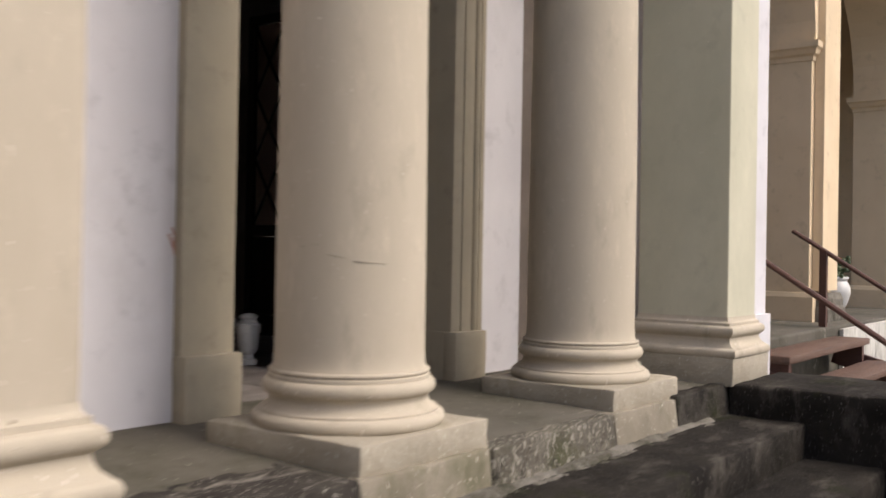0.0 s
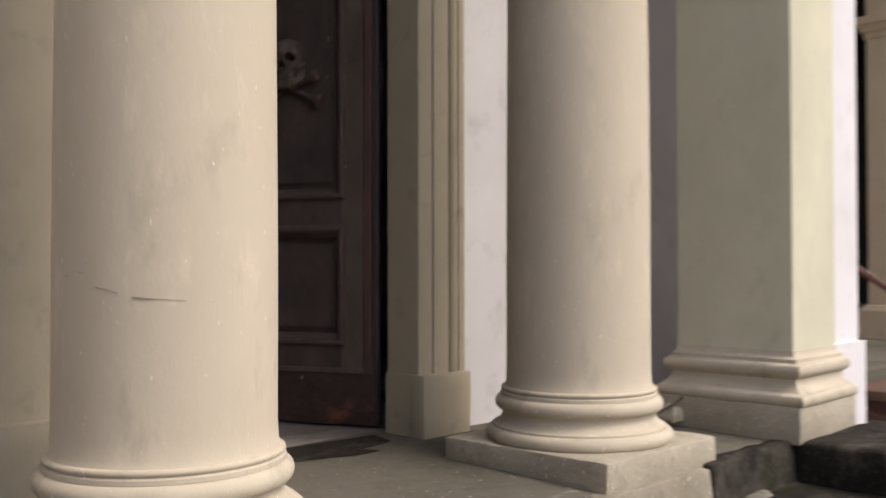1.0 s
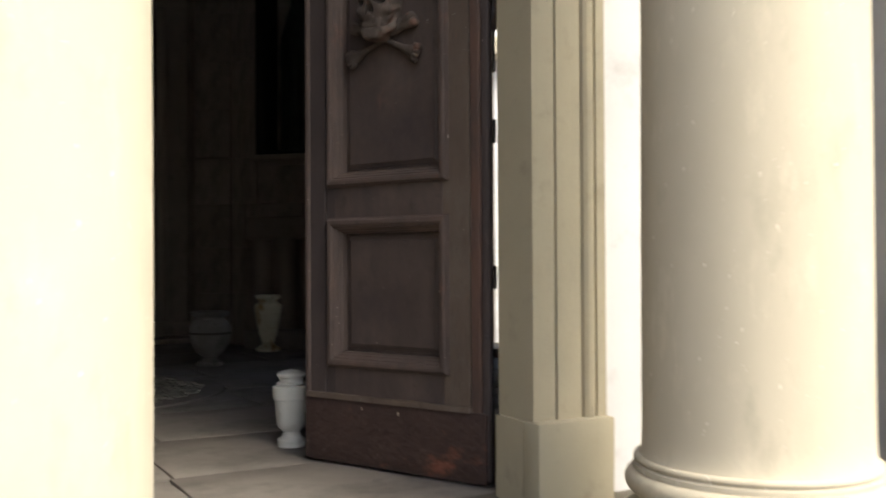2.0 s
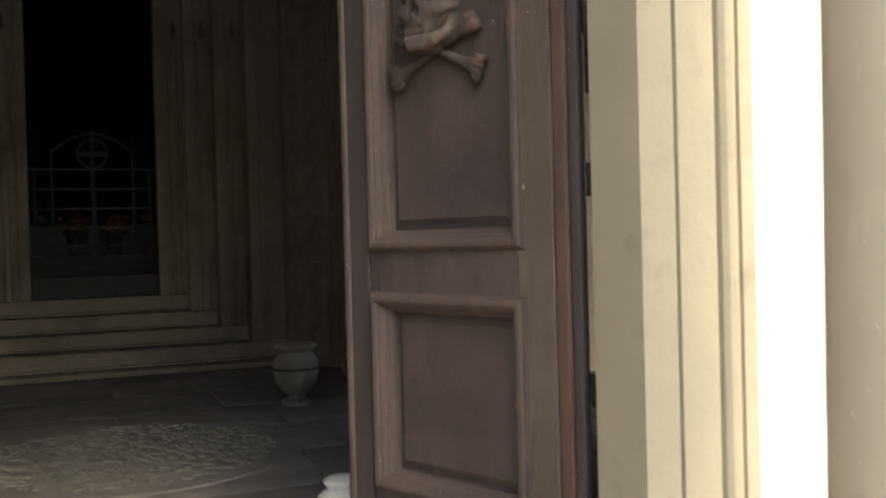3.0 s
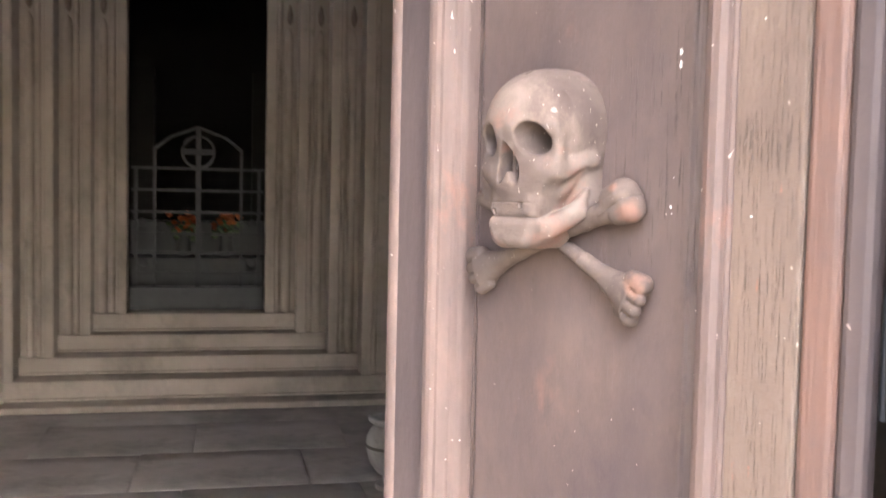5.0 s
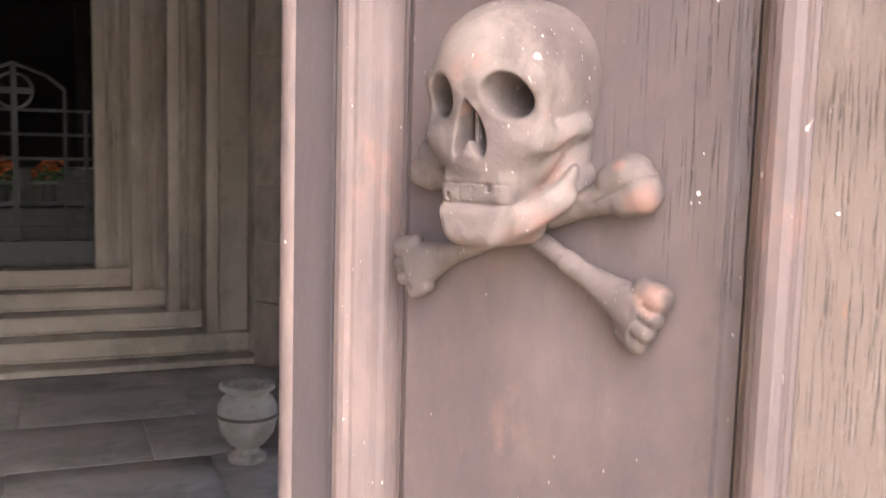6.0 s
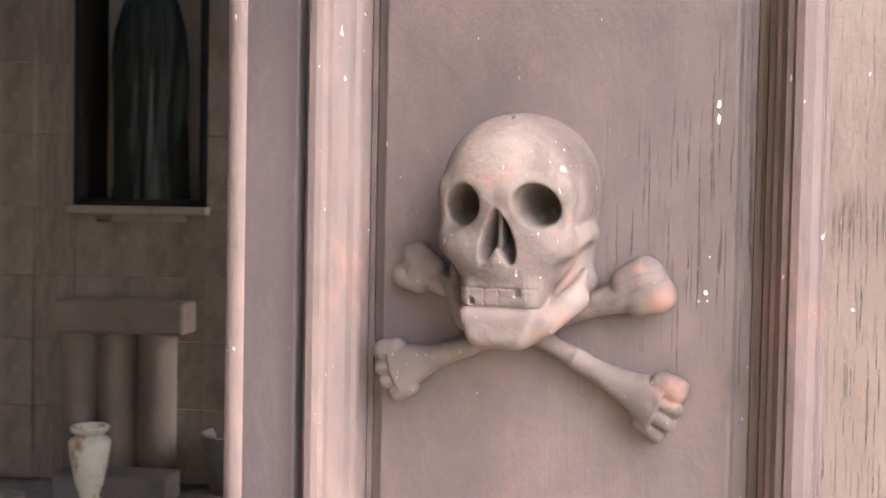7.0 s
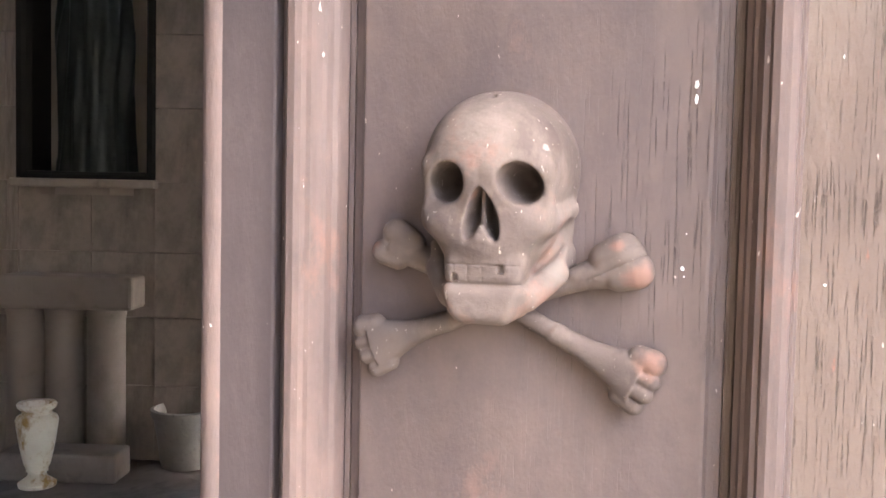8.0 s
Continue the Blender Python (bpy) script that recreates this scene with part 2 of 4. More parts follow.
GATE = surface("grey_painted_iron", (0.036, 0.036, 0.036), (0.054, 0.054, 0.054), 8, 0.6, 0.2, 90, gloss=0.2)
DARKIRON = surface("dark_iron", (0.02, 0.018, 0.016), (0.04, 0.033, 0.028), 8, 0.5, 0.3, 90, metal=0.4)
BROWNWOOD = surface("weathered_brown_wood", (0.10, 0.055, 0.035), (0.16, 0.09, 0.06), 4, 0.6, 0.6, 20, (0.5, 8, 8), stain=(0.2, 0.14, 0.1), stain_scale=2)
OCHRE = surface("ochre_stucco", (0.66, 0.52, 0.345), (0.76, 0.61, 0.42), 1.2, 0.85, 0.15, 70, stain=(0.58, 0.47, 0.33), stain_scale=0.8, gloss=0.2)
WHITEBOARD = surface("flaking_white_stone", (0.45, 0.43, 0.38), (0.68, 0.66, 0.61), 3.0, 0.8, 0.4, 40, (4, 4, 0.7), stain=(0.2, 0.19, 0.16), stain_scale=3, stain_at=(0.5, 0.7))
CERAMIC = surface("white_glazed_ceramic", (0.55, 0.54, 0.52), (0.66, 0.65, 0.63), 5, 0.35, 0.1, 60, stain=(0.35, 0.32, 0.28), stain_scale=6, stain_at=(0.58, 0.8))
URN = surface("mottled_marble_urn", (0.72, 0.67, 0.56), (0.85, 0.82, 0.74), 7, 0.4, 0.2, 60, stain=(0.42, 0.27, 0.09), stain_scale=9, stain_at=(0.50, 0.62))
URNDARK = surface("grimy_stone_urn", (0.18, 0.16, 0.145), (0.30, 0.275, 0.25), 6, 0.7, 0.4, 60, stain=(0.10, 0.088, 0.075), stain_scale=5, stain_at=(0.5, 0.7))
URNGREY = surface("grey_stone_urn", (0.19, 0.178, 0.162), (0.27, 0.255, 0.232), 6, 0.6, 0.3, 60, stain=(0.11, 0.10, 0.088), stain_scale=6)
BRONZE = surface("dark_patinated_bronze", (0.015, 0.017, 0.016), (0.034, 0.040, 0.037), 5, 0.5, 0.3, 60, metal=0.5)
BUD = surface("dark_stained_bud", (0.10, 0.07, 0.05), (0.14, 0.10, 0.075), 9, 0.6, 0.3, 60)
FLOWER = surface("orange_flowers", (0.22, 0.040, 0.010), (0.30, 0.075, 0.015), 20, 0.7, 0.3, 60)
LEAF = surface("dark_leaves", (0.03, 0.05, 0.02), (0.06, 0.09, 0.03), 20, 0.6, 0.3, 60)
GROUND = surface("yard_ground", (0.12, 0.11, 0.09), (0.20, 0.185, 0.155), 0.7, 0.95, 0.5, 40, stain=(0.08, 0.10, 0.04), stain_scale=0.4)
# near-black tone: the shade of unlit rooms is put into this colour
NIGHT = surface("gloom_black_plaster", (0.012, 0.011, 0.010), (0.020, 0.018, 0.016), 1.0, 0.9, 0.2, 60, gloss=0.1)
HINGE = surface("brown_painted_iron", (0.035, 0.021, 0.019), (0.055, 0.032, 0.028), 8, 0.5, 0.3, 90)
# altar stone toned far down: the dimness of the shrine is in its colour
MARBLE = surface("darkened_shrine_stone", (0.042, 0.042, 0.042), (0.066, 0.066, 0.064), 2, 0.6, 0.1, 50, gloss=0.2)
DARKWOOD = surface("near_black_wood", (0.020, 0.013, 0.011), (0.036, 0.023, 0.019), 4, 0.6, 0.4, 20, (8, 8, 0.5), gloss=0.2)
CRACK = surface("crack_shadow_dirt", (0.055, 0.045, 0.036), (0.09, 0.074, 0.058), 30, 0.9, 0.1, 60)


PANE = bpy.data.materials.new("dusty_pane")
PANE.use_nodes = True
_n, _l = PANE.node_tree.nodes, PANE.node_tree.links
_t, _x = _n.new("ShaderNodeBsdfTranslucent"), _n.new("ShaderNodeMixShader")
_t.inputs[0].default_value = (0.5, 0.41, 0.35, 1)
_n["Principled BSDF"].inputs[0].default_value = (0.40, 0.33, 0.28, 1)
_x.inputs[0].default_value = 0.6
_l.new(_n["Principled BSDF"].outputs[0], _x.inputs[1])
_l.new(_t.outputs[0], _x.inputs[2])
_l.new(_x.outputs[0], _n["Material Output"].inputs[0])
DRIP = surface("dried_white_paint", (0.40, 0.38, 0.36), (0.50, 0.48, 0.46), 60, 0.5, 0.1, 200)
SCUFF = surface("grey_scuff", (0.24, 0.24, 0.195), (0.34, 0.30, 0.24), 30, 0.9, 0.1, 60)
RUSTSTAIN = surface("rusty_smear", (0.42, 0.22, 0.17), (0.50, 0.30, 0.24), 30, 0.9, 0.1, 60)


# ---------------------------------------------------------------- mesh helpers
def mesh_of(name, bm, material, smooth=False):
    me = bpy.data.meshes.new(name)
    bmesh.ops.recalc_face_normals(bm, faces=bm.faces)
    bm.to_mesh(me)
    bm.free()
    if smooth:
        for p in me.polygons:
            p.use_smooth = True
        me.set_sharp_from_angle(angle=radians(38))
    me.materials.append(material)
    return me


def thing(name, at=(0, 0, 0), turn=0.0, label="", category="", group="", kind=""):
    ob = new(name)
    ob.empty_display_size = 0.1
    ob.matrix_basis = pose(*at, 0, 0, turn)
    return tagged(ob, label, category, group, kind)


def part(name, bm, material, parent, label="", smooth=False):
    ob = new(name, mesh_of(name, bm, material, smooth))
    ob.parent = parent
    return tagged(ob, label)


def whole(name, bm, material, label="", category="", group="", kind="", smooth=False):
    return tagged(new(name, mesh_of(name, bm, material, smooth)), label, category, group, kind)


def add_box(bm, x0, x1, y0, y1, z0, z1, m=None):
    got = bmesh.ops.create_cube(bm, size=1)["verts"]
    for v in got:
        v.co = Vector(((x0, x1)[v.co.x > 0], (y0, y1)[v.co.y > 0], (z0, z1)[v.co.z > 0]))
    if m is not None:
        bmesh.ops.transform(bm, matrix=m, verts=got)
    return got


def box(x0, x1, y0, y1, z0, z1, bevel=0.0, m=None):
    bm = bmesh.new()
    add_box(bm, x0, x1, y0, y1, z0, z1, m)
    if bevel:
        bmesh.ops.bevel(bm, geom=bm.edges[:], offset=bevel, segments=2, affect="EDGES", profile=0.5)
    return bm


def rough_box(x0, x1, y0, y1, z0, z1, size=0.08, amount=0.012, scale=5.0, bevel=0.012, seed=0.0):
    """A box cut into small faces, with its edges broken and its faces uneven."""
    bm = box(x0, x1, y0, y1, z0, z1, bevel)
    for axis, a, b in ((0, x0, x1), (1, y0, y1), (2, z0, z1)):
        count = int((b - a) / size)
        for i in range(1, count):
            co, no = [0, 0, 0], [0, 0, 0]
            co[axis], no[axis] = a + (b - a) * i / count, 1
            bmesh.ops.bisect_plane(bm, geom=bm.verts[:] + bm.edges[:] + bm.faces[:], plane_co=co, plane_no=no)
    mid, half = Vector(((x0 + x1) / 2, (y0 + y1) / 2, (z0 + z1) / 2)), Vector(((x1 - x0) / 2, (y1 - y0) / 2, (z1 - z0) / 2))
    for v in bm.verts:
        p = v.co * scale + Vector((seed, seed * 1.7, 0))
        d = noise.noise_vector(p) * amount + noise.noise_vector(p * 3.3) * amount * 0.4
        near = sum(1 for k in range(3) if half[k] - abs(v.co[k] - mid[k]) < 0.03)
        if near >= 2:
            d += (mid - v.co).normalized() * max(0.0, noise.noise(p * 1.7)) * amount * 2.2
        v.co += d
    return bm


def lathe(profile, segments=48, bm=None, at=(0, 0)):
    """Turns (radius, height) pairs about the z axis, closed at both ends."""
    bm = bm or bmesh.new()
    rings = []
    for r, z in profile:
        rings.append([bm.verts.new((at[0] + r * math.cos(2 * math.pi * i / segments), at[1] + r * math.sin(2 * math.pi * i / segments), z)) for i in range(segments)])
    for a, b in zip(rings, rings[1:]):
        for i in range(segments):
            bm.faces.new((a[i], a[(i + 1) % segments], b[(i + 1) % segments], b[i]))
    bm.faces.new(rings[0][::-1])
    bm.faces.new(rings[-1])
    return bm


def arc(cr, cz, r, a0, a1, steps=6):
    return [(cr + r * math.cos(radians(a0 + (a1 - a0) * i / steps)), cz + r * math.sin(radians(a0 + (a1 - a0) * i / steps))) for i in range(steps + 1)]


def rect_sweep(x0, x1, y0, y1, profile):
    """Carries (outset, z) pairs round an upright rectangle, closed at top and bottom."""
    bm = bmesh.new()
    rings = []
    for o, z in profile:
        rings.append([bm.verts.new(c) for c in ((x0 - o, y0 - o, z), (x1 + o, y0 - o, z), (x1 + o, y1 + o, z), (x0 - o, y1 + o, z))])
    for a, b in zip(rings, rings[1:]):
        for i in range(4):
            bm.faces.new((a[i], a[(i + 1) % 4], b[(i + 1) % 4], b[i]))
    bm.faces.new(rings[0][::-1])
    bm.faces.new(rings[-1])
    return bm


def frame_sweep(x0, x1, z0, z1, profile, closed=True):
    """Carries (inset, proud) pairs round a rectangle that faces -y, mitred at the corners."""
    bm = bmesh.new()
    rings = []
    for i, w in profile:
        rings.append([bm.verts.new(c) for c in ((x0 + i, -w, z0 + i), (x1 - i, -w, z0 + i), (x1 - i, -w, z1 - i), (x0 + i, -w, z1 - i))])
    pairs = list(zip(rings, rings[1:])) + ([(rings[-1], rings[0])] if closed else [])
    for a, b in pairs:
        for i in range(4):
            bm.faces.new((a[i], a[(i + 1) % 4], b[(i + 1) % 4], b[i]))
    return bm, rings


def prism(outline, axis_from, axis_to, bm=None):
    """Raises a closed (x, y) outline from one height to another."""
    bm = bm or bmesh.new()
    a = [bm.verts.new((x, y, axis_from)) for x, y in outline]
    b = [bm.verts.new((x, y, axis_to)) for x, y in outline]
    for i in range(len(outline)):
        j = (i + 1) % len(outline)
        bm.faces.new((a[i], a[j], b[j], b[i]))
    bm.faces.new(a[::-1])
    bm.faces.new(b)
    return bm


def tube(points, radius, segments=8, bm=None):
    bm = bm or bmesh.new()
    pts = [Vector(p) for p in points]
    rings = []
    for i, p in enumerate(pts):
        way = (pts[min(i + 1, len(pts) - 1)] - pts[max(i - 1, 0)]).normalized()
        side = way.cross(Vector((0.13, 0.2, 1) if abs(way.z) < 0.9 else (1, 0.1, 0))).normalized()
        up = side.cross(way)
        r = radius[i] if isinstance(radius, (list, tuple)) else radius
        rings.append([bm.verts.new(p + r * (math.cos(2 * math.pi * k / segments) * side + math.sin(2 * math.pi * k / segments) * up)) for k in range(segments)])
    for a, b in zip(rings, rings[1:]):
        for k in range(segments):
            bm.faces.new((a[k], a[(k + 1) % segments], b[(k + 1) % segments], b[k]))
    bm.faces.new(rings[0][::-1])
    bm.faces.new(rings[-1])
    return bm


def wall_between(name, p, q, z0, z1, thick, material, label=""):
    """A straight wall whose inner face runs from p to q; its thickness lies to the right of that way."""
    p, q = Vector(p), Vector(q)
    way = (q - p).normalized()
    out = Vector((way.y, -way.x)) * thick
    return prism([tuple(p), tuple(q), tuple(q + out), tuple(p + out)], z0, z1)


def carve(field, lo, hi, cell):
    """The skin of the solid where field(x, y, z) < 0, as a smooth net of quads."""
    axes = [np.arange(a, b + cell, cell) for a, b in zip(lo, hi)]
    X, Y, Z = np.meshgrid(*axes, indexing="ij")
    f = field(X, Y, Z)
    inside = f < 0
    n = f.shape
    total = np.zeros((n[0] - 1, n[1] - 1, n[2] - 1, 3))
    count = np.zeros((n[0] - 1, n[1] - 1, n[2] - 1))
    corner = [(i, j, k) for i in (0, 1) for j in (0, 1) for k in (0, 1)]

    def part_of(arr, c):
        return arr[c[0]:n[0] - 1 + c[0], c[1]:n[1] - 1 + c[1], c[2]:n[2] - 1 + c[2]]

    for a in corner:
        for ax in range(3):
            if a[ax]:
                continue
            b = list(a)
            b[ax] = 1
            fa, fb = part_of(f, a), part_of(f, b)
            cross = (fa < 0) != (fb < 0)
            t = np.where(cross, fa / np.where(cross, fa - fb, 1), 0)
            for k in range(3):
                total[..., k] += np.where(cross, a[k] + (t if k == ax else 0), 0)
            count += cross
    live = count > 0
    index = np.full(live.shape, -1)
    index[live] = np.arange(live.sum())
    where = np.argwhere(live)
    verts = (where + total[live] / count[live][:, None]) * cell + np.array(lo)
    faces = []
    for ax in range(3):
        u, v = [k for k in range(3) if k != ax]
        sl_a, sl_b = [slice(None)] * 3, [slice(None)] * 3
        sl_a[ax], sl_b[ax] = slice(0, n[ax] - 1), slice(1, n[ax])
        cross = inside[tuple(sl_a)] != inside[tuple(sl_b)]
        flip = inside[tuple(sl_a)]
        for c in np.argwhere(cross):
            if c[u] == 0 or c[v] == 0 or c[u] >= n[u] - 1 or c[v] >= n[v] - 1:
                continue
            ids = []
            for du, dv in ((-1, -1), (0, -1), (0, 0), (-1, 0)):
                q = c.copy()
                q[u] += du
                q[v] += dv
                ids.append(int(index[tuple(q)]))
            same = bool(flip[tuple(c)]) != (ax == 1)
            faces.append(ids if same else ids[::-1])
    me = bpy.data.meshes.new("carved")
    me.from_pydata(verts.tolist(), [], faces)
    for p in me.polygons:
        p.use_smooth = True
    return me


# ================================================================ setting: ground, steps, portico floor
whole("ground", box(-150, 150, -150, 150, -1.6, -1.02), GROUND, "bare trodden earth and stone yard", "ground", kind="structure")

STEP_EDGES = [-1.0, -1.37, -1.73, -2.08, -2.43, -2.78]
for i in range(5):
    y1, y0 = STEP_EDGES[i] + 0.12, STEP_EDGES[i + 1]
    z1 = -0.17 * (i + 1)
    whole("step", rough_box(-4.4, 1.02, y0, y1, z1 - 0.30, z1, 0.085, 0.010, 4.0, 0.014, i * 3.1), STEP,
          "dark mossy stone step with chipped edge", "step", "portico steps", "structure", smooth=True)

floor = thing("floor", label="grey worn concrete portico floor with pale scuffs", category="floor", kind="structure")
bm = rough_box(-3.2, 1.04, -0.90, 0.26, -0.30, 0.0, 0.10, 0.003, 3.0, 0.004)
for v in bm.verts:
    v.co.z += 0.024 * min(0.0, v.co.y) / 0.9
part("slab", bm, CONCRETE, floor, smooth=True)
# front course of the floor: smooth blocks under the columns, pebbly concrete between
EDGE_RUNS = ((-3.2, -1.765, MOSSY), (-1.76, -1.115, BLOCKSTONE), (-1.11, -0.215, EDGE), (-0.21, 0.40, BLOCKSTONE), (0.405, 1.10, STEP))
for k, (a, b, mat) in enumerate(EDGE_RUNS):
    heavy = 0.016 if mat is EDGE else 0.006
    front, top = (-0.966, -0.018) if mat is STEP else (-0.962, -0.026)
    back = -0.62 if mat is MOSSY else -0.885
    bm = rough_box(a, b, front, back, -0.34, top + (0.009 if mat is MOSSY else 0.0), 0.045, heavy, 9.0, 0.007, 2.0 * k)
    for v in bm.verts:
        if v.co.y < -0.93:
            v.co.y += 0.11 * min(0.0, v.co.z - top)
    part("edge_stone", bm, mat, floor, smooth=True)
bm = bmesh.new()
rng = random.Random(4)
for k in range(110):
    x = -1.6 + 2.3 * k / 110 + rng.uniform(-0.02, 0.02)
    s = rng.uniform(0.004, 0.017) * (1 if noise.noise(Vector((x * 4, 0.3, 0))) > -0.1 else 0.4)
    got = bmesh.ops.create_icosphere(bm, subdivisions=1, radius=s)["verts"]
    for v in got:
        v.co = Vector((v.co.x * 1.9 + x, v.co.y - 1.018 - rng.uniform(0, 0.025), v.co.z * 0.5 - 0.172))
fillet = bmesh.new()
rows = []
for k in range(121):
    x = -1.75 + 2.5 * k / 120
    w = 0.022 + 0.022 * noise.noise(Vector((x * 5, 0.7, 0))) + 0.010 * noise.noise(Vector((x * 23, 1.7, 0)))
    h = max(0.004, 0.6 * w)
    rows.append([fillet.verts.new((x, -0.97, -0.166 + h)), fillet.verts.new((x, -0.995 - 0.3 * w, -0.166 + 0.7 * h)), fillet.verts.new((x, -1.003 - max(0.006, w), -0.176))])
for p, q in zip(rows, rows[1:]):
    for m in (0, 1):
        fillet.faces.new((p[m], p[m + 1], q[m + 1], q[m]))
part("mortar_fillet", fillet, MORTAR, floor, "pale crumbling mortar fillet", smooth=True)
tagged(part("mortar_crumbs", bm, MORTAR, floor, "pale mortar fillet where floor meets step"), kind="stuff")

# cheek wall beside the steps
whole("cheek_wall", rough_box(1.012, 1.75, -3.0, -0.975, -1.05, -0.012, 0.09, 0.014, 3.0, 0.02, 7.0), STEP,
      "dark mossy stone cheek wall beside the steps", "wall", kind="structure", smooth=True)


# ================================================================ columns and piers
def column_thing(x, y):
    col = thing("column", (x, y, 0), label="round cream stucco column on moulded base and square plinth", category="column", group="portico columns")
    part("plinth", rough_box(-0.327, 0.325, -0.345, 0.329, -0.040, 0.066, 0.05, 0.004, 9.0, 0.008, x), PLINTH, col, "chipped mossy square stone plinth", smooth=True)
    base = [(0.27, 0.055), (0.302, 0.062)] + arc(0.302, 0.084, 0.024, -75, 80, 8) + [(0.302, 0.1085), (0.301, 0.115), (0.292, 0.117)]
    base += [(0.276, 0.127), (0.266, 0.140), (0.263, 0.152), (0.268, 0.162)] + arc(0.265, 0.188, 0.0255, -78, 80, 9) + [(0.271, 0.214), (0.270, 0.224), (0.264, 0.228)]
    base += arc(0.262, 0.236, 0.007, -70, 80, 4) + [(0.252, 0.244), (0.20, 0.25)]
    base = [(min(q, 0.255) + max(0.0, q - 0.255) * 0.92, h) for q, h in base]
    part("base", lathe(base, 72), BASE, col, "rounded double-torus column base", smooth=True)
    shaft = [(0.20, 0.24), (0.256, 0.242), (0.2505, 0.258), (0.2485, 0.30), (0.248, 0.36)]
    shaft += [(0.248 - 0.026 * ((z - 0.36) / 3.2) ** 1.6, z) for z in [0.36 + 0.2 * k for k in range(1, 17)]]
    bm = lathe(shaft, 72)
    for v in bm.verts:
        v.co += Vector((v.co.x, v.co.y, 0)).normalized() * noise.noise(Vector((v.co.x * 3 + x, v.co.y * 3, v.co.z * 1.3))) * 0.0025
    part("shaft", bm, STUCCO, col, smooth=True)
    part("capital", lathe([(0.2, 3.555), (0.24, 3.56), (0.25, 3.60), (0.30, 3.66), (0.31, 3.70), (0.2, 3.70)], 48), STUCCO, col, smooth=True)
    return col


column_left = column_thing(-1.406, -0.588)
column_right = column_thing(0.166, -0.590)
for thin, pts in ((0.0010, ((205, 0.612), (212, 0.606), (217, 0.600))), (0.0016, ((224, 0.592), (230, 0.589), (233, 0.588))), (0.0008, ((233, 0.588), (246, 0.584), (262, 0.580))),
                  (0.0007, ((198, 0.640), (192, 0.645))), (0.0010, ((186, 0.636), (184, 0.634)))):
    part("crack", tube([(0.2482 * math.cos(radians(a)), 0.2482 * math.sin(radians(a)), z) for a, z in pts], thin * 0.6, 6), CRACK, column_left)


def pier_thing(x0, x1, y0, y1, mat, label, low=0.0, tall=3.7):
    pier = thing("pier", (0, 0, 0), label=label, category="pier", group="portico piers")
    part("plinth", rough_box(x0 - 0.066, x1 + 0.072, y0 - 0.056, y1 + 0.06, -0.03, 0.114 - low, 0.06, 0.004, 7.0, 0.008, x0), PLINTH, pier, "mossy square stone plinth", smooth=True)
    prof = [(0.0, 0.110), (0.056, 0.112), (0.064, 0.122), (0.066, 0.135), (0.063, 0.148), (0.056, 0.157), (0.050, 0.160), (0.044, 0.165), (0.030, 0.176), (0.020, 0.195), (0.018, 0.212),
            (0.026, 0.220), (0.036, 0.227), (0.042, 0.238), (0.043, 0.250), (0.039, 0.263), (0.031, 0.271), (0.019, 0.275), (0.018, 0.289), (0.008, 0.294), (0.002, 0.304), (0.0, 0.32)]
    part("base", rect_sweep(x0, x1, y0, y1, [(o, z - low) for o, z in prof]), BASE, pier, "moulded pier base", smooth=True)
    part("shaft", box(x0, x1, y0, y1, 0.31 - low, tall, 0.006), mat, pier)
    return pier


pier_thing(1.065, 1.475, -0.955, -0.45, PIER_STUCCO, "square grey-green stucco pier on moulded base")
pier_thing(-3.05, -2.625, -0.955, -0.45, STUCCO, "square cream stucco pier on moulded base", 0.022)

# ================================================================ facade walls, wings, portico roof
LABEL_WALL = "white limewashed plaster wall, slightly stained"
whole("wall_front_right", box(0.2225, 1.475, 0.085, 0.25, -0.02, 4.6), WHITE, LABEL_WALL, "wall", kind="structure")
whole("wall_front_left", box(-3.0, -1.592, 0.085, 0.25, -0.02, 4.6), WHITE, LABEL_WALL, "wall", kind="structure")
whole("wall_over_door", box(-1.592, 0.222, 0.085, 0.25, 2.845, 4.6), WHITE, LABEL_WALL, "wall", kind="structure")
bm = box(1.48, 2.235, -0.76, 1.3, -1.03, 4.6)
add_box(bm, 1.482, 2.262, -0.785, 1.29, -1.03, 0.287)
whole("wall_wing_right", bm, WHITE, "white plaster wing wall on a low plinth", "wall", kind="structure")
whole("wall_wing_left", box(-4.2, -3.06, -0.76, 1.3, -1.03, 4.6), WHITE, "white plaster wing wall", "wall", kind="structure")
whole("portico_beam", box(-3.1, 1.55, -0.90, -0.28, 3.70, 4.25), STUCCO, "cream stucco beam over the columns", "beam", kind="structure")
whole("portico_ceiling", box(-3.1, 1.55, -1.15, 0.25, 4.25, 4.45), WHITE, "white portico ceiling", "ceiling", kind="structure")


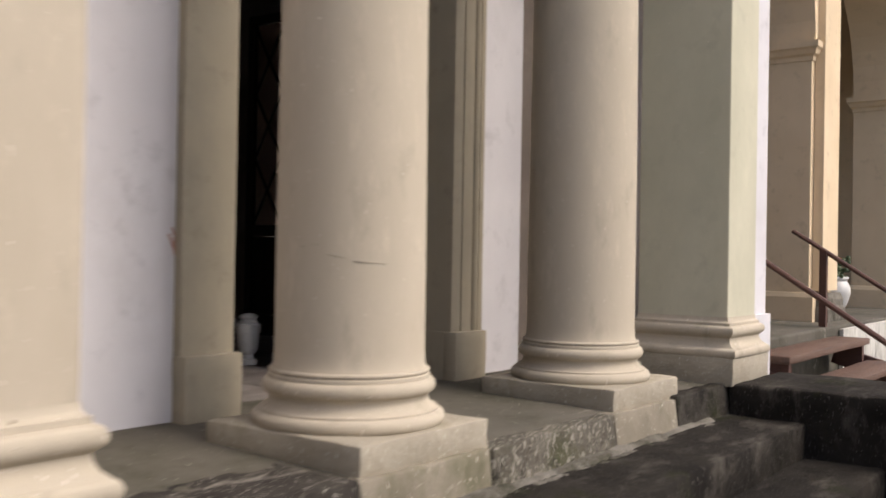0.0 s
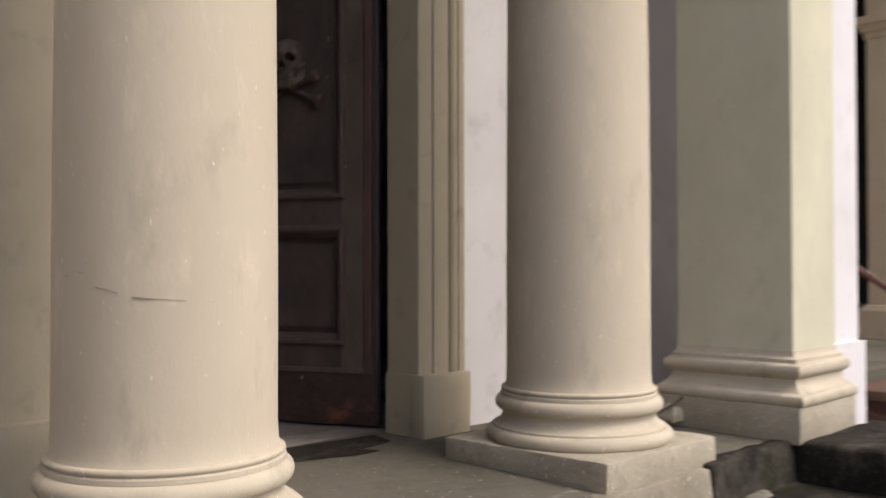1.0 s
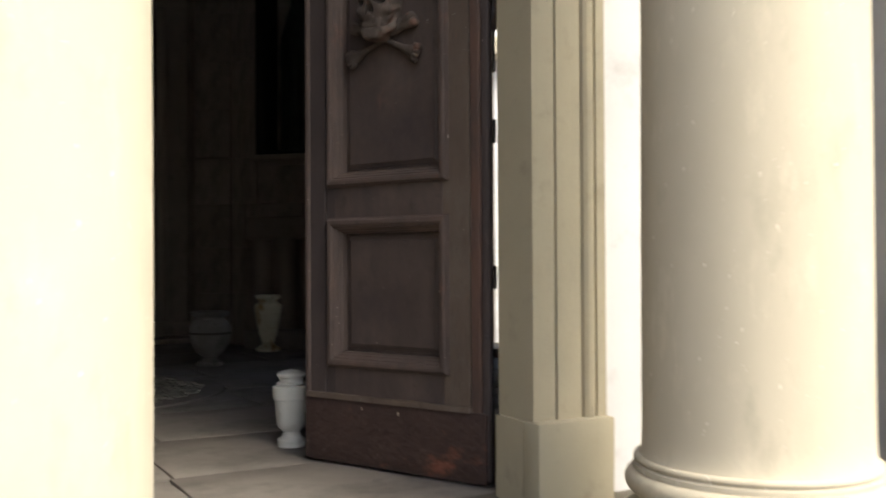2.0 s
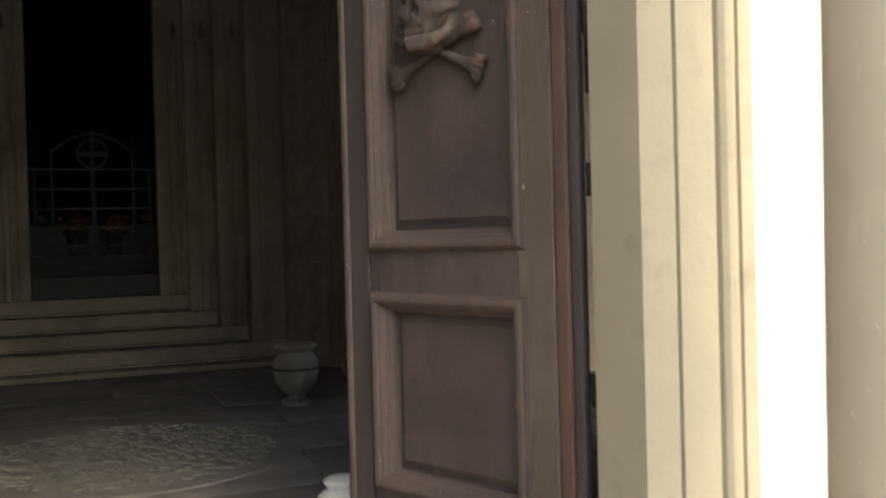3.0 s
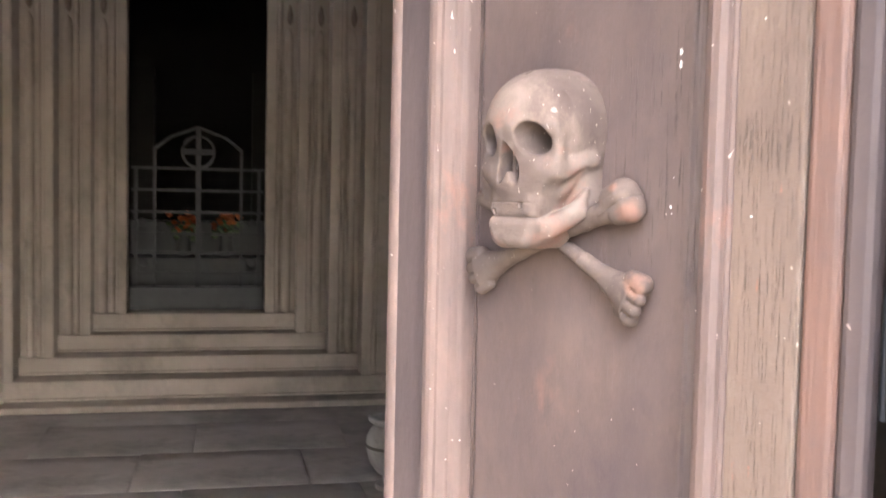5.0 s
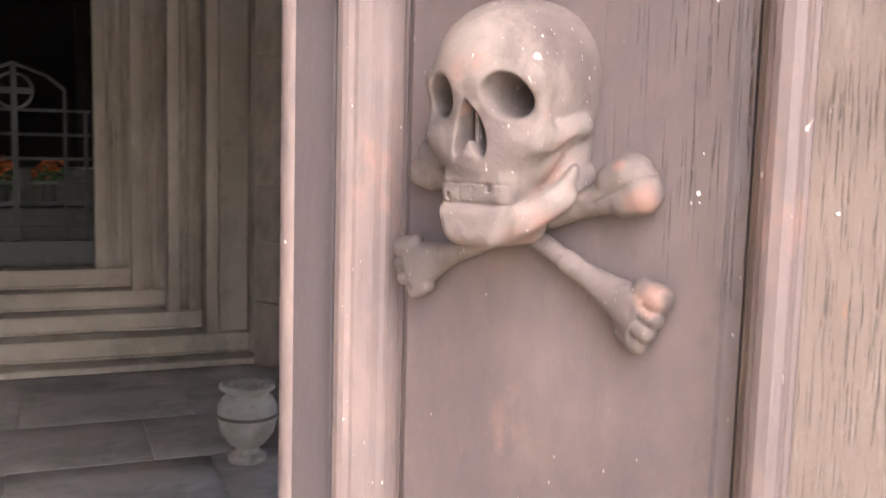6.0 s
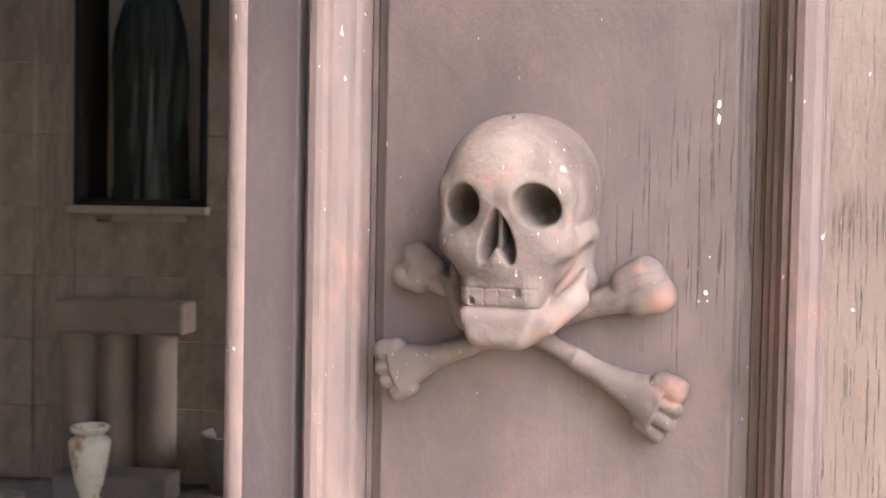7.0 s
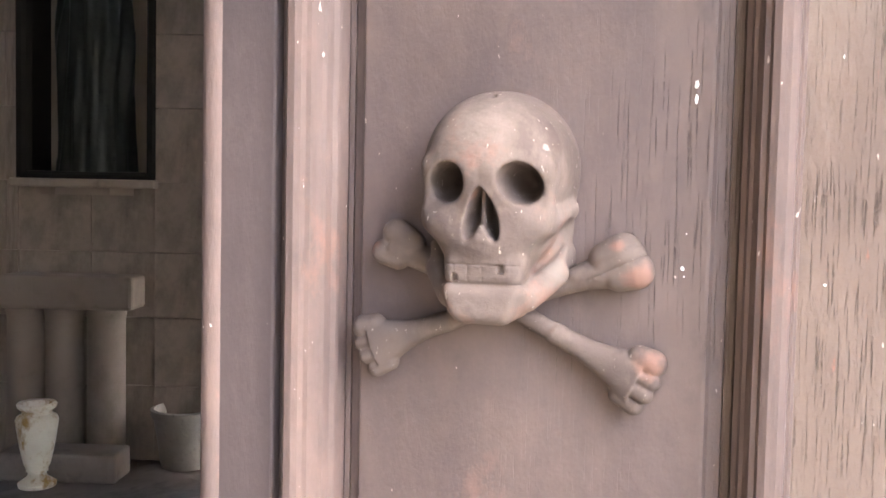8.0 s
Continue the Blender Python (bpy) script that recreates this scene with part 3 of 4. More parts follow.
# door surround: plinth blocks and moulded jambs, mirrored about the opening
def surround(side):
    """side 1: the jamb whose opening edge is at x = 0; side -1: its mirror."""
    def mx(x):
        return x if side == 1 else -1.352 - x
    jamb = thing("door_surround", label="cream stucco door jamb with moulded fasciae on a plain block", category="door surround", group="door surround", kind="structure")
    part("plinth_block", rough_box(*sorted((mx(0.0), mx(0.262))), 0.004, 0.0835, -0.005, 0.238, 0.06, 0.0015, 5.0, 0.006), SURROUND, jamb, smooth=True)
    outline = [(0.012, 0.218), (0.012, 0.046), (0.086, 0.046), (0.086, 0.054), (0.092, 0.054), (0.092, 0.042), (0.174, 0.042), (0.174, 0.051), (0.180, 0.051),
               (0.183, 0.038), (0.193, 0.030), (0.206, 0.028), (0.217, 0.034), (0.222, 0.048), (0.228, 0.048), (0.229, 0.038), (0.257, 0.034), (0.257, 0.0835), (0.2215, 0.0835), (0.2215, 0.218)]
    part("plinth_reveal", box(*sorted((mx(0.001), mx(0.2215))), 0.0815, 0.219, -0.005, 0.237), SURROUND, jamb)
    if side == -1:
        outline = [(0.012, 0.218), (0.012, 0.046), (0.257, 0.042), (0.257, 0.0835), (0.2215, 0.0835), (0.2215, 0.218)]
    part("moulded_jamb", prism([(mx(x), y) for x, y in outline], 0.2365, 2.842), SURROUND, jamb)
    return jamb


surround(1)
surround(-1)
# unseen; set this low to keep light off the portal's upper part
whole("door_lintel", box(-1.363, 0.011, 0.04, 0.218, 2.62, 2.842), SURROUND, "cream stucco door lintel", "lintel", kind="structure")

# ================================================================ chapel: eight-sided room
CX, CY, AP, HS = -0.70, 3.15, 2.90, 1.2
OCT = [(CX + HS, CY - AP), (CX + AP, CY - HS), (CX + AP, CY + HS), (CX + HS, CY + AP), (CX - HS, CY + AP), (CX - AP, CY + HS), (CX - AP, CY - HS), (CX - HS, CY - AP)]
TALL = 5.0
SHADY = "bare grey-brown stone chapel wall"


def chapel_wall(name, p, q, z0=-0.3, z1=TALL, thick=0.3):
    return whole(name, wall_between(name, p, q, z0, z1, thick, CHAPEL), CHAPEL, SHADY, "wall", kind="structure")


chapel_wall("wall_front_east", (1.60, CY - AP + 1.10), OCT[1])
chapel_wall("wall_front_inner", (OCT[0][0] + 0.02, 0.2515), (1.60, CY - AP + 1.10))
chapel_wall("wall_west", OCT[5], OCT[6])
chapel_wall("wall_south_west", OCT[6], (-1.9, 0.2515))
chapel_wall("wall_north_west", OCT[4], OCT[5])
# east wall with its window
WIN = (3.4, 4.07, 0.86, 2.75)
chapel_wall("wall_east_near", OCT[1], (2.2, WIN[0]))
chapel_wall("wall_east_far", (2.2, WIN[1]), OCT[2])
chapel_wall("wall_east_sill", (2.2, WIN[0]), (2.2, WIN[1]), -0.3, 0.05)
chapel_wall("wall_east_head", (2.2, WIN[0]), (2.2, WIN[1]), WIN[3], TALL)
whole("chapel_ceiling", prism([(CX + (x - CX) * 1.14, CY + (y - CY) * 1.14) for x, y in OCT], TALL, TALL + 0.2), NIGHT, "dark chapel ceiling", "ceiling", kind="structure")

# floor slabs and a round gravel patch
chapel_floor = thing("chapel_floor", label="dusty worn stone slab floor", category="floor", kind="structure")
bm = prism([(CX + (x - CX) * 1.02, max(0.262, CY + (y - CY) * 1.02)) for x, y in OCT], -0.25, -0.010)
part("bed", bm, SLAB, chapel_floor)
unit = mesh_of("slab", rough_box(-0.5, 0.5, -0.5, 0.5, -0.02, 0.0, 0.25, 0.003, 3.0, 0.006), SLAB, True)


def in_room(x, y, keep=0.0):
    dx, dy = abs(x - CX), abs(y - CY)
    return dx < AP - keep and dy < AP - keep and dx + dy < (AP + HS) - keep * 1.41


rng = random.Random(9)
for j in range(9):
    shift = rng.uniform(0, 0.5)
    for i in range(8):
        x, y = CX - 3.3 + 0.86 * i + shift, 0.60 + 0.66 * j
        if all(in_room(x + a * 0.43, y + b * 0.33) for a in (-1, 1) for b in (-1, 1)):
            ob = new("slab", unit)
            ob.parent = chapel_floor
            ob.matrix_basis = Matrix.LocRotScale((x, y, rng.uniform(-0.0015, 0.001)), Euler((0, 0, rng.uniform(-0.006, 0.006))), (0.854, 0.654, 1))
bm = lathe([(0.80, -0.005), (0.79, 0.006), (0.72, 0.010), (0.68, 0.006), (0.01, 0.006)], 64, at=(-0.72, 3.18))
for v in bm.verts:
    v.co.z += 0.004 * noise.noise(v.co * 9)
part("kerb_ring", bm, SLAB, chapel_floor, "low round kerb", smooth=True)
bm = bmesh.new()
for k in range(700):
    a, r = rng.uniform(0, 6.283), 0.67 * math.sqrt(rng.random())
    s = rng.uniform(0.010, 0.028)
    got = bmesh.ops.create_icosphere(bm, subdivisions=1, radius=s)["verts"]
    for v in got:
        v.co = Vector((v.co.x * 1.2 - 0.72 + r * math.cos(a), v.co.y + 3.18 + r * math.sin(a), v.co.z * 0.5 + 0.008))
whole("gravel_patch", bm, GRAVEL, "round patch of loose gravel in the floor", "gravel", kind="stuff")

# stepped portal in the north side: each order has a flat frame, a roll and a sill
PX = -0.725
ORDERS = ((0.482, 0.556, 6.583), (0.702, 0.425, 6.456), (0.915, 0.301, 6.280), (1.130, 0.180, 6.089), (1.405, 0.045, 6.02))
portal = thing("stepped_portal", label="pale limestone portal of receding stepped frames", category="portal", kind="structure")
for k in range(4):
    hw, zs, yk = ORDERS[k]
    hw2, zs2, yk2 = ORDERS[k + 1]
    back = 6.75
    for s in (-1, 1):
        x0, x1 = sorted((PX + s * hw, PX + s * (hw2 + 0.002)))
        part("jamb", box(x0, x1, yk + 0.065, back, zs - 0.09, TALL - 0.6 + 0.1 * k), PORTAL, portal)
        f0, f1 = sorted((PX + s * (hw - 0.002), PX + s * (hw + 0.072)))
        part("frame_strip", box(f0, f1, yk, yk + 0.07, zs - 0.09, TALL - 0.6 + 0.1 * k, 0.008), PORTAL, portal)
        # slim roll in the angle, with a pointed top and a dark bud over it
        rx, ry = PX + s * (hw2 - 0.062), yk + 0.048
        top = 2.62 - 0.02 * k
        prof = [(0.0305, zs2 + 0.002), (0.034, zs2 + 0.02), (0.030, zs2 + 0.05), (0.030, top - 0.10), (0.026, top - 0.05), (0.012, top - 0.01), (0.002, top)]
        if k < 3:
            part("roll_moulding", lathe(prof, 14, at=(rx, ry)), PORTAL, portal, smooth=True)
            part("bud", lathe([(0.004, top + 0.02), (0.020, top + 0.05), (0.024, top + 0.09), (0.014, top + 0.14), (0.003, top + 0.17)], 10, at=(rx, ry - 0.01)), BUD, portal, "dark bud ornament", smooth=True)
        part("slim_roll", tube([(PX + s * (hw + 0.094), yk + 0.052, zs2 + 0.01), (PX + s * (hw + 0.094), yk + 0.052, TALL - 0.8)], 0.017, 8), PORTAL, portal, smooth=True)
        gx = PX + s * (hw + 0.058)
        part("fillet", box(gx - 0.006, gx + 0.006, yk - 0.009, yk + 0.01, zs + 0.004, TALL - 0.8), PORTAL, portal)
    part("sill", box(PX - hw2 - 0.001, PX + hw2 + 0.001, yk - 0.012, back, zs2, zs - 0.004, 0.007), PORTAL, portal)
    part("sill_roll", tube([(PX - hw2 + 0.01, yk - 0.012, zs2 + 0.012), (PX + hw2 - 0.01, yk - 0.012, zs2 + 0.012)], 0.011, 8), PORTAL, portal)
part("base_step", box(PX - 1.46, PX + 1.46, 5.90, 6.75, 0.0, 0.044, 0.01), PORTAL, portal)
part("head", box(PX - 0.75, PX + 0.75, 6.60, 6.75, 4.0, TALL), PORTAL, portal)
for s in (-1, 1):
    a, b = sorted((PX + s * 1.406, PX + s * 1.70))
    whole("wall_north_side", box(a, b, 6.06, 6.75, -0.3, TALL), CHAPEL, SHADY, "wall", kind="structure")
whole("wall_north_head", box(PX - 1.6, PX + 1.6, 6.755, 6.95, 4.0, TALL), CHAPEL, SHADY, "wall", kind="structure")

# the dark shrine behind the portal, its unlit gloom put into the wall colour
shrine = thing("shrine_room", label="near-black shrine room behind the portal, gloom put into its colour", category="room", kind="structure")
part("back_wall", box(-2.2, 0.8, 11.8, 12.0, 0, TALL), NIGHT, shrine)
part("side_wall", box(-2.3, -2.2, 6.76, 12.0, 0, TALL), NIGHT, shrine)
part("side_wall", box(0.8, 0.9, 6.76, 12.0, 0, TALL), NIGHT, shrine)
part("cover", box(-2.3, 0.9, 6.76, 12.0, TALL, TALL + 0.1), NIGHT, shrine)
part("raised_floor", box(-2.2, 0.8, 6.752, 11.8, 0.0, 0.545), SLAB, shrine)
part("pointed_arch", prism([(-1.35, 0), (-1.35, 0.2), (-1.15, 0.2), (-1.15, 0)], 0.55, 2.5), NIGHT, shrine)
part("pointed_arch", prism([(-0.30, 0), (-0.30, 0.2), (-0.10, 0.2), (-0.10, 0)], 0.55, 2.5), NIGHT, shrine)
for ob in shrine.children:
    if ob.name.startswith("pointed_arch"):
        ob.matrix_basis = pose(0, 8.35, 0)

gate = thing("iron_gate", (PX, 6.82, 0.55), label="grey iron gate with gabled top and ringed cross", category="gate")
part("threshold", box(-0.48, 0.48, -0.03, 0.05, 0.0, 0.17, 0.006), MARBLE, gate, "stone threshold, shrine gloom put into its colour")
for x in (-0.31, 0.0, 0.31):
    part("upright", box(x - (0.018 if x == 0 else 0.010), x + (0.018 if x == 0 else 0.010), -0.012, 0.012, 0.17, 1.34 if x == 0 else 1.19), GATE, gate)
for z in (0.27, 0.42, 0.56, 0.72, 0.88, 1.04):
    part("bar", box(-0.475, 0.475, -0.008, 0.008, z - 0.010, z + 0.010), GATE, gate)
for s in (-1, 1):
    part("gable_bar", tube([(s * 0.31, 0, 1.18), (s * 0.2, 0, 1.27), (0, 0, 1.345)], 0.012, 6), GATE, gate)
    part("side_upright", box(s * 0.44 - 0.012, s * 0.44 + 0.012, -0.01, 0.01, 0.17, 1.04), GATE, gate)
    for z in (0.35, 0.64):
        part("rosette", lathe([(0.001, -0.012), (0.03, -0.008), (0.034, 0.0), (0.03, 0.008), (0.001, 0.012)], 12), GATE, gate).matrix_basis = pose(s * 0.39, 0, z, 90)
part("ring", tube([(0.115 * math.cos(a * math.pi / 12), 0, 1.165 + 0.115 * math.sin(a * math.pi / 12)) for a in range(25)], 0.011, 6), GATE, gate)
part("cross_bar", box(-0.105, 0.105, -0.012, 0.012, 1.145, 1.185), GATE, gate)

altar = thing("altar", (PX, 7.55, 0.545), label="marble altar with stepped top, shrine gloom put into its colour", category="altar")
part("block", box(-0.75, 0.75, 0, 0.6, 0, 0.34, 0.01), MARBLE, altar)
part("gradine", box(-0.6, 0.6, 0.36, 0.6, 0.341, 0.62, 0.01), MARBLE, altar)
for k, x in enumerate((-0.14, 0.2)):
    bunch = thing("flower_bunch", (PX + x, 7.72, 0.886), label="bunch of orange flowers standing on the shrine altar", category="flowers", group="shrine flowers")
    rng = random.Random(20 + k)
    bm = lathe([(0.04, 0), (0.06, 0.05), (0.05, 0.16), (0.06, 0.18)], 14)
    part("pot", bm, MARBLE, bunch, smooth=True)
    petals, leaves = bmesh.new(), bmesh.new()
    for q in range(26):
        a, r, h = rng.uniform(0, 6.3), rng.uniform(0, 0.13), rng.uniform(0.2, 0.36)
        for target, size, dz in ((petals, 0.028, 0), (leaves, 0.03, -0.07)):
            got = bmesh.ops.create_icosphere(target, subdivisions=1, radius=size)["verts"]
            for v in got:
                v.co = Vector((v.co.x + r * math.cos(a), v.co.y + r * math.sin(a), v.co.z * 0.7 + h + dz))
    tagged(part("posy", petals, FLOWER, bunch), kind="stuff")
    tagged(part("leaves", leaves, LEAF, bunch), kind="stuff")

# ================================================================ north-east side: blocks, niche, console
# local frame: x along the wall from the north corner, y into the wall, z up
NE = thing("wall_north_east", (OCT[3][0], OCT[3][1], 0), -45.0, "stone block chapel wall with a shallow niche", "wall", kind="structure")
SPAN = 2.405
N0, N1, NZ0, NZ1 = 0.865, 1.525, 1.545, 3.3
part("core", box(0.24, SPAN + 0.1, 0.32, 0.50, -0.3, TALL), CHAPEL, NE)
for a, b, z0, z1 in ((0.27, N0 - 0.05, -0.3, TALL), (N1 + 0.05, SPAN, -0.3, TALL), (N0 - 0.05, N1 + 0.05, -0.3, NZ0), (N0 - 0.05, N1 + 0.05, NZ1, TALL)):
    part("backing", box(a, b, 0.045, 0.319, z0, z1), CHAPEL, NE)
rng = random.Random(3)
BLOCKS = mesh_of("stone_block", box(-0.5, 0.5, -0.5, 0.5, -0.5, 0.5, 0.012), CHAPEL, False)


def block(x0, x1, y0, y1, z0, z1):
    ob = new("stone_block", BLOCKS)
    ob.parent = NE
    ob.matrix_basis = Matrix.LocRotScale(((x0 + x1) / 2, (y0 + y1) / 2, (z0 + z1) / 2), None, (x1 - x0 - 0.004, y1 - y0, z1 - z0 - 0.004))


courses = [0.0, 0.42, 0.80, 1.16, 1.545, 1.95, 2.35, 2.75, 3.15]
for j in range(len(courses) - 1):
    z0, z1 = courses[j], courses[j + 1]
    block(0.262, 0.585, -0.03, 0.05, z0, z1)
    cuts = [0.585, 0.70 + 0.05 * (j % 2), N0 - 0.05]
    for a, b in zip(cuts, cuts[1:]):
        block(a, b, 0.0, 0.05, z0, z1)
    cuts = [N1 + 0.05, 1.9 + 0.12 * (j % 2), SPAN - 0.02]
    for a, b in zip(cuts, cuts[1:]):
        block(a, b, 0.0, 0.05, z0, z1)
    if z1 <= NZ0 + 0.01:
        block(N0 - 0.05, 1.22, 0.01, 0.05, z0, z1)
        block(1.22, N1 + 0.05, 0.01, 0.05, z0, z1)
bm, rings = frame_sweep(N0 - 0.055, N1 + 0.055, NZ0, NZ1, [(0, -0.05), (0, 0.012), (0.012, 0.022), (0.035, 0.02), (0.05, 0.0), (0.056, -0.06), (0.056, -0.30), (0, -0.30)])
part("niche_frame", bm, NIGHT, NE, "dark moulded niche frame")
part("niche_sill", box(N0 - 0.07, N1 + 0.07, -0.07, 0.25, NZ0 - 0.035, NZ0 + 0.012, 0.01), PORTAL, NE, "pale stone niche sill")
part("niche_bracket", prism([(N0 + 0.05, 0.02), (N1 - 0.05, 0.02), (N1 - 0.18, -0.05), (N0 + 0.18, -0.05)], NZ0 - 0.075, NZ0 - 0.036), CHAPEL, NE)


def to_ne(x, y, z=0.0):
    p = Matrix.Rotation(radians(-45), 3, "Z") @ Vector((x, y, z))
    return OCT[3][0] + p.x, OCT[3][1] + p.y, z


def veiled(X, Y, Z):
    way = np.arctan2(Y, X)
    fold = (0.011 * np.sin(9 * way + 3.5 * Z) + 0.009 * np.sin(17 * way - 5 * Z + 1.3)) * np.clip((1.25 - Z) * 4, 0, 1) + 0.012 * np.sin(7 * Z + 3 * X / 0.2)
    width = np.interp(Z, [0, 0.15, 0.5, 0.8, 1.0, 1.14, 1.24, 1.36, 1.46, 1.52], [0.235, 0.225, 0.20, 0.21, 0.205, 0.175, 0.125, 0.115, 0.085, 0.02])
    r = np.sqrt(X ** 2 + (Y * 1.7) ** 2)
    return np.maximum(np.maximum(r - width - fold, -Z), Z - 1.52) * 0.6


me = carve(veiled, (-0.3, -0.26, -0.03), (0.3, 0.26, 1.58), 0.016)
me.materials.append(BRONZE)
statue = tagged(new("statue", me), "dark bronze draped figure standing in the wall niche", "statue")
statue.matrix_basis = pose(*to_ne(1.195, 0.14, NZ0 + 0.014), 0, 0, -45)

console = thing("stone_console", to_ne(1.17, -0.002), -45.0, "grey stone console shelf on fluted supports", "console")
bm = box(-0.36, 0.36, -0.22, 0.0, 0.86, 1.04, 0.02)
part("shelf", bm, CHAPEL, console, "thick rounded stone shelf")
for x in (-0.26, -0.05, 0.18):
    part("support", lathe([(0.095, 0.0), (0.10, 0.04), (0.10, 0.80), (0.11, 0.859)], 20, at=(x, -0.10)), CHAPEL, console, smooth=True)
whole("tomb_slab", box(-0.25, 0.36, -0.455, -0.225, 0.0, 0.15, 0.015, pose(*to_ne(1.17, 0.0), 0, 0, -45)), SLAB, "dusty grey stone slab on the chapel floor", "slab")


# ================================================================ vases
def urn(at, prof, mat, label, group="", name="urn"):
    ob = thing(name, at, label=label, category="vase", group=group)
    part("body", lathe(prof, 36), mat, ob, smooth=True)
    return ob


tall = [(0.03, 0), (0.105, 0.0), (0.108, 0.025), (0.085, 0.04), (0.058, 0.06), (0.05, 0.085), (0.062, 0.095), (0.06, 0.108), (0.075, 0.14), (0.098, 0.25), (0.114, 0.36), (0.120, 0.41),
        (0.112, 0.43), (0.085, 0.447), (0.082, 0.462), (0.108, 0.485), (0.112, 0.505), (0.104, 0.515), (0.085, 0.510), (0.075, 0.46), (0.05, 0.44)]
urn((0.96, 4.88, 0.0), [(a * 0.86, b * 0.83) for a, b in tall], URN, "mottled cream marble urn vase with ochre stains")
squat = [(r * 0.80, z * 0.80) for r, z in [(0.03, 0), (0.105, 0.0), (0.108, 0.03), (0.07, 0.05), (0.062, 0.075), (0.10, 0.10), (0.145, 0.16), (0.168, 0.25), (0.165, 0.32), (0.14, 0.365), (0.118, 0.38), (0.118, 0.395),
         (0.155, 0.42), (0.158, 0.44), (0.145, 0.447), (0.115, 0.44), (0.105, 0.38), (0.08, 0.36)]]
squat_urn = urn((0.29, 4.11, 0.0), squat, URNDARK, "squat grey stone urn with a banded belly")
part("band", lathe([(0.128, 0.206), (0.1353, 0.208), (0.1353, 0.222), (0.128, 0.224)], 36), CRACK, squat_urn, "dark worn band")
planter = [(0.03, 0), (0.12, 0.0), (0.13, 0.03), (0.155, 0.20), (0.168, 0.28), (0.178, 0.282), (0.182, 0.32), (0.165, 0.325), (0.15, 0.29), (0.14, 0.2)]
urn((1.70, 4.74, 0.0), planter, URNGREY, "grey stone flower pot beside the slab", name="flower_pot")
JS = 0.715
jar = thing("lidded_jar", (-0.230, 1.25, 0.0), label="white glazed footed jar with a lid", category="jar")
part("body", lathe([(r * JS, z * JS) for r, z in [(0.02, 0), (0.072, 0.0), (0.074, 0.035), (0.05, 0.05), (0.042, 0.075), (0.065, 0.095), (0.075, 0.11), (0.088, 0.24), (0.094, 0.245), (0.097, 0.27), (0.097, 0.305), (0.09, 0.312), (0.06, 0.315)]], 32), CERAMIC, jar, smooth=True)
part("lid", lathe([(r * JS, z * JS) for r, z in [(0.075, 0.313), (0.078, 0.325), (0.062, 0.335), (0.062, 0.352), (0.075, 0.36), (0.074, 0.372), (0.05, 0.385), (0.02, 0.392), (0.004, 0.392)]], 32), CERAMIC, jar, "domed white lid", smooth=True)

# ================================================================ the open door leaf with its carving
# local frame: x from the free edge's panel line towards the hinge, y into the leaf, z up
door = thing("door", (-0.232, 0.875, 0.0), math.degrees(math.atan2(-0.9138, 0.4062)),
             "tall mauve-brown panelled wooden door leaf standing open with carved skull", "door")
TOP = 2.58
part("core_board", box(-0.10, 0.556, 0.046, 0.056, 0.02, TOP), PAINT, door)
part("free_stile", box(-0.103, -0.024, 0.0, 0.05, 0.235, TOP, 0.003), LILAC, door)
part("quirk_bead", box(-0.0195, 0.02, 0.005, 0.05, 0.235, TOP, 0.003), LILAC, door)
part("edge_bead", prism([(-0.118, 0.05)] + [(-0.104 + 0.0145 * math.cos(radians(a)), 0.006 + 0.012 * math.sin(radians(a))) for a in range(180, 361, 20)] + [(-0.0895, 0.0), (-0.085, 0.003), (-0.081, 0.0015), (-0.081, 0.05)], 0.02, TOP), ROSE, door, "pinkish worn bead along the edge", smooth=True)
part("hinge_side_stile", box(0.47, 0.5690, 0.0, 0.05, 0.235, TOP, 0.003), PEEL, door, "peeling grey-brown stile")
part("cover_strip", box(0.5710, 0.6070, 0.001, 0.034, 0.02, TOP, 0.006), RUSTY, door, "reddish bare wood cover strip")
part("hanging_board", box(0.6085, 0.6380, 0.003, 0.028, 0.02, TOP, 0.008), LILAC, door, "mauve rounded hanging edge")
for z0, z1 in ((0.235, 0.345), (0.82, 0.935), (2.00, 2.11), (2.47, TOP)):
    part("rail", box(0.0205, 0.4695, 0.0005, 0.05, z0, z1, 0.002), PAINT, door)
MOULD = [(i * 1.08, w) for i, w in [(0.0, -0.03), (0.0, 0.003), (0.002, 0.006), (0.004, 0.006), (0.005, 0.012), (0.010, 0.0172), (0.018, 0.018), (0.024, 0.0155), (0.0265, 0.010), (0.031, 0.0085), (0.034, 0.001),
         (0.0365, -0.004), (0.040, -0.0065), (0.0425, -0.015), (0.0465, -0.0185), (0.0475, -0.022), (0.048, -0.031), (0.048, -0.045), (0.0, -0.045)]]
PANELS = ((0.328, 0.825), (0.926, 2.01), (2.10, 2.48))
for z0, z1 in PANELS:
    bm, rings = frame_sweep(-0.010, 0.494, z0, z1, MOULD)
    part("panel_moulding", bm, ROSE, door, "worn pinkish panel moulding")
    bm, rings = frame_sweep(0.0425, 0.4415, z0 + 0.0525, z1 - 0.0525, [(0.0, -0.0455), (0.0, -0.0385), (0.002, -0.0370), (0.007, -0.0370), (0.0075, -0.0400), (0.0095, -0.0400), (0.010, -0.0360), (0.021, -0.0310), (0.024, -0.0270), (0.027, -0.0265)], closed=False)
    bm.faces.new(rings[-1])
    part("panel", bm, PAINT, door)
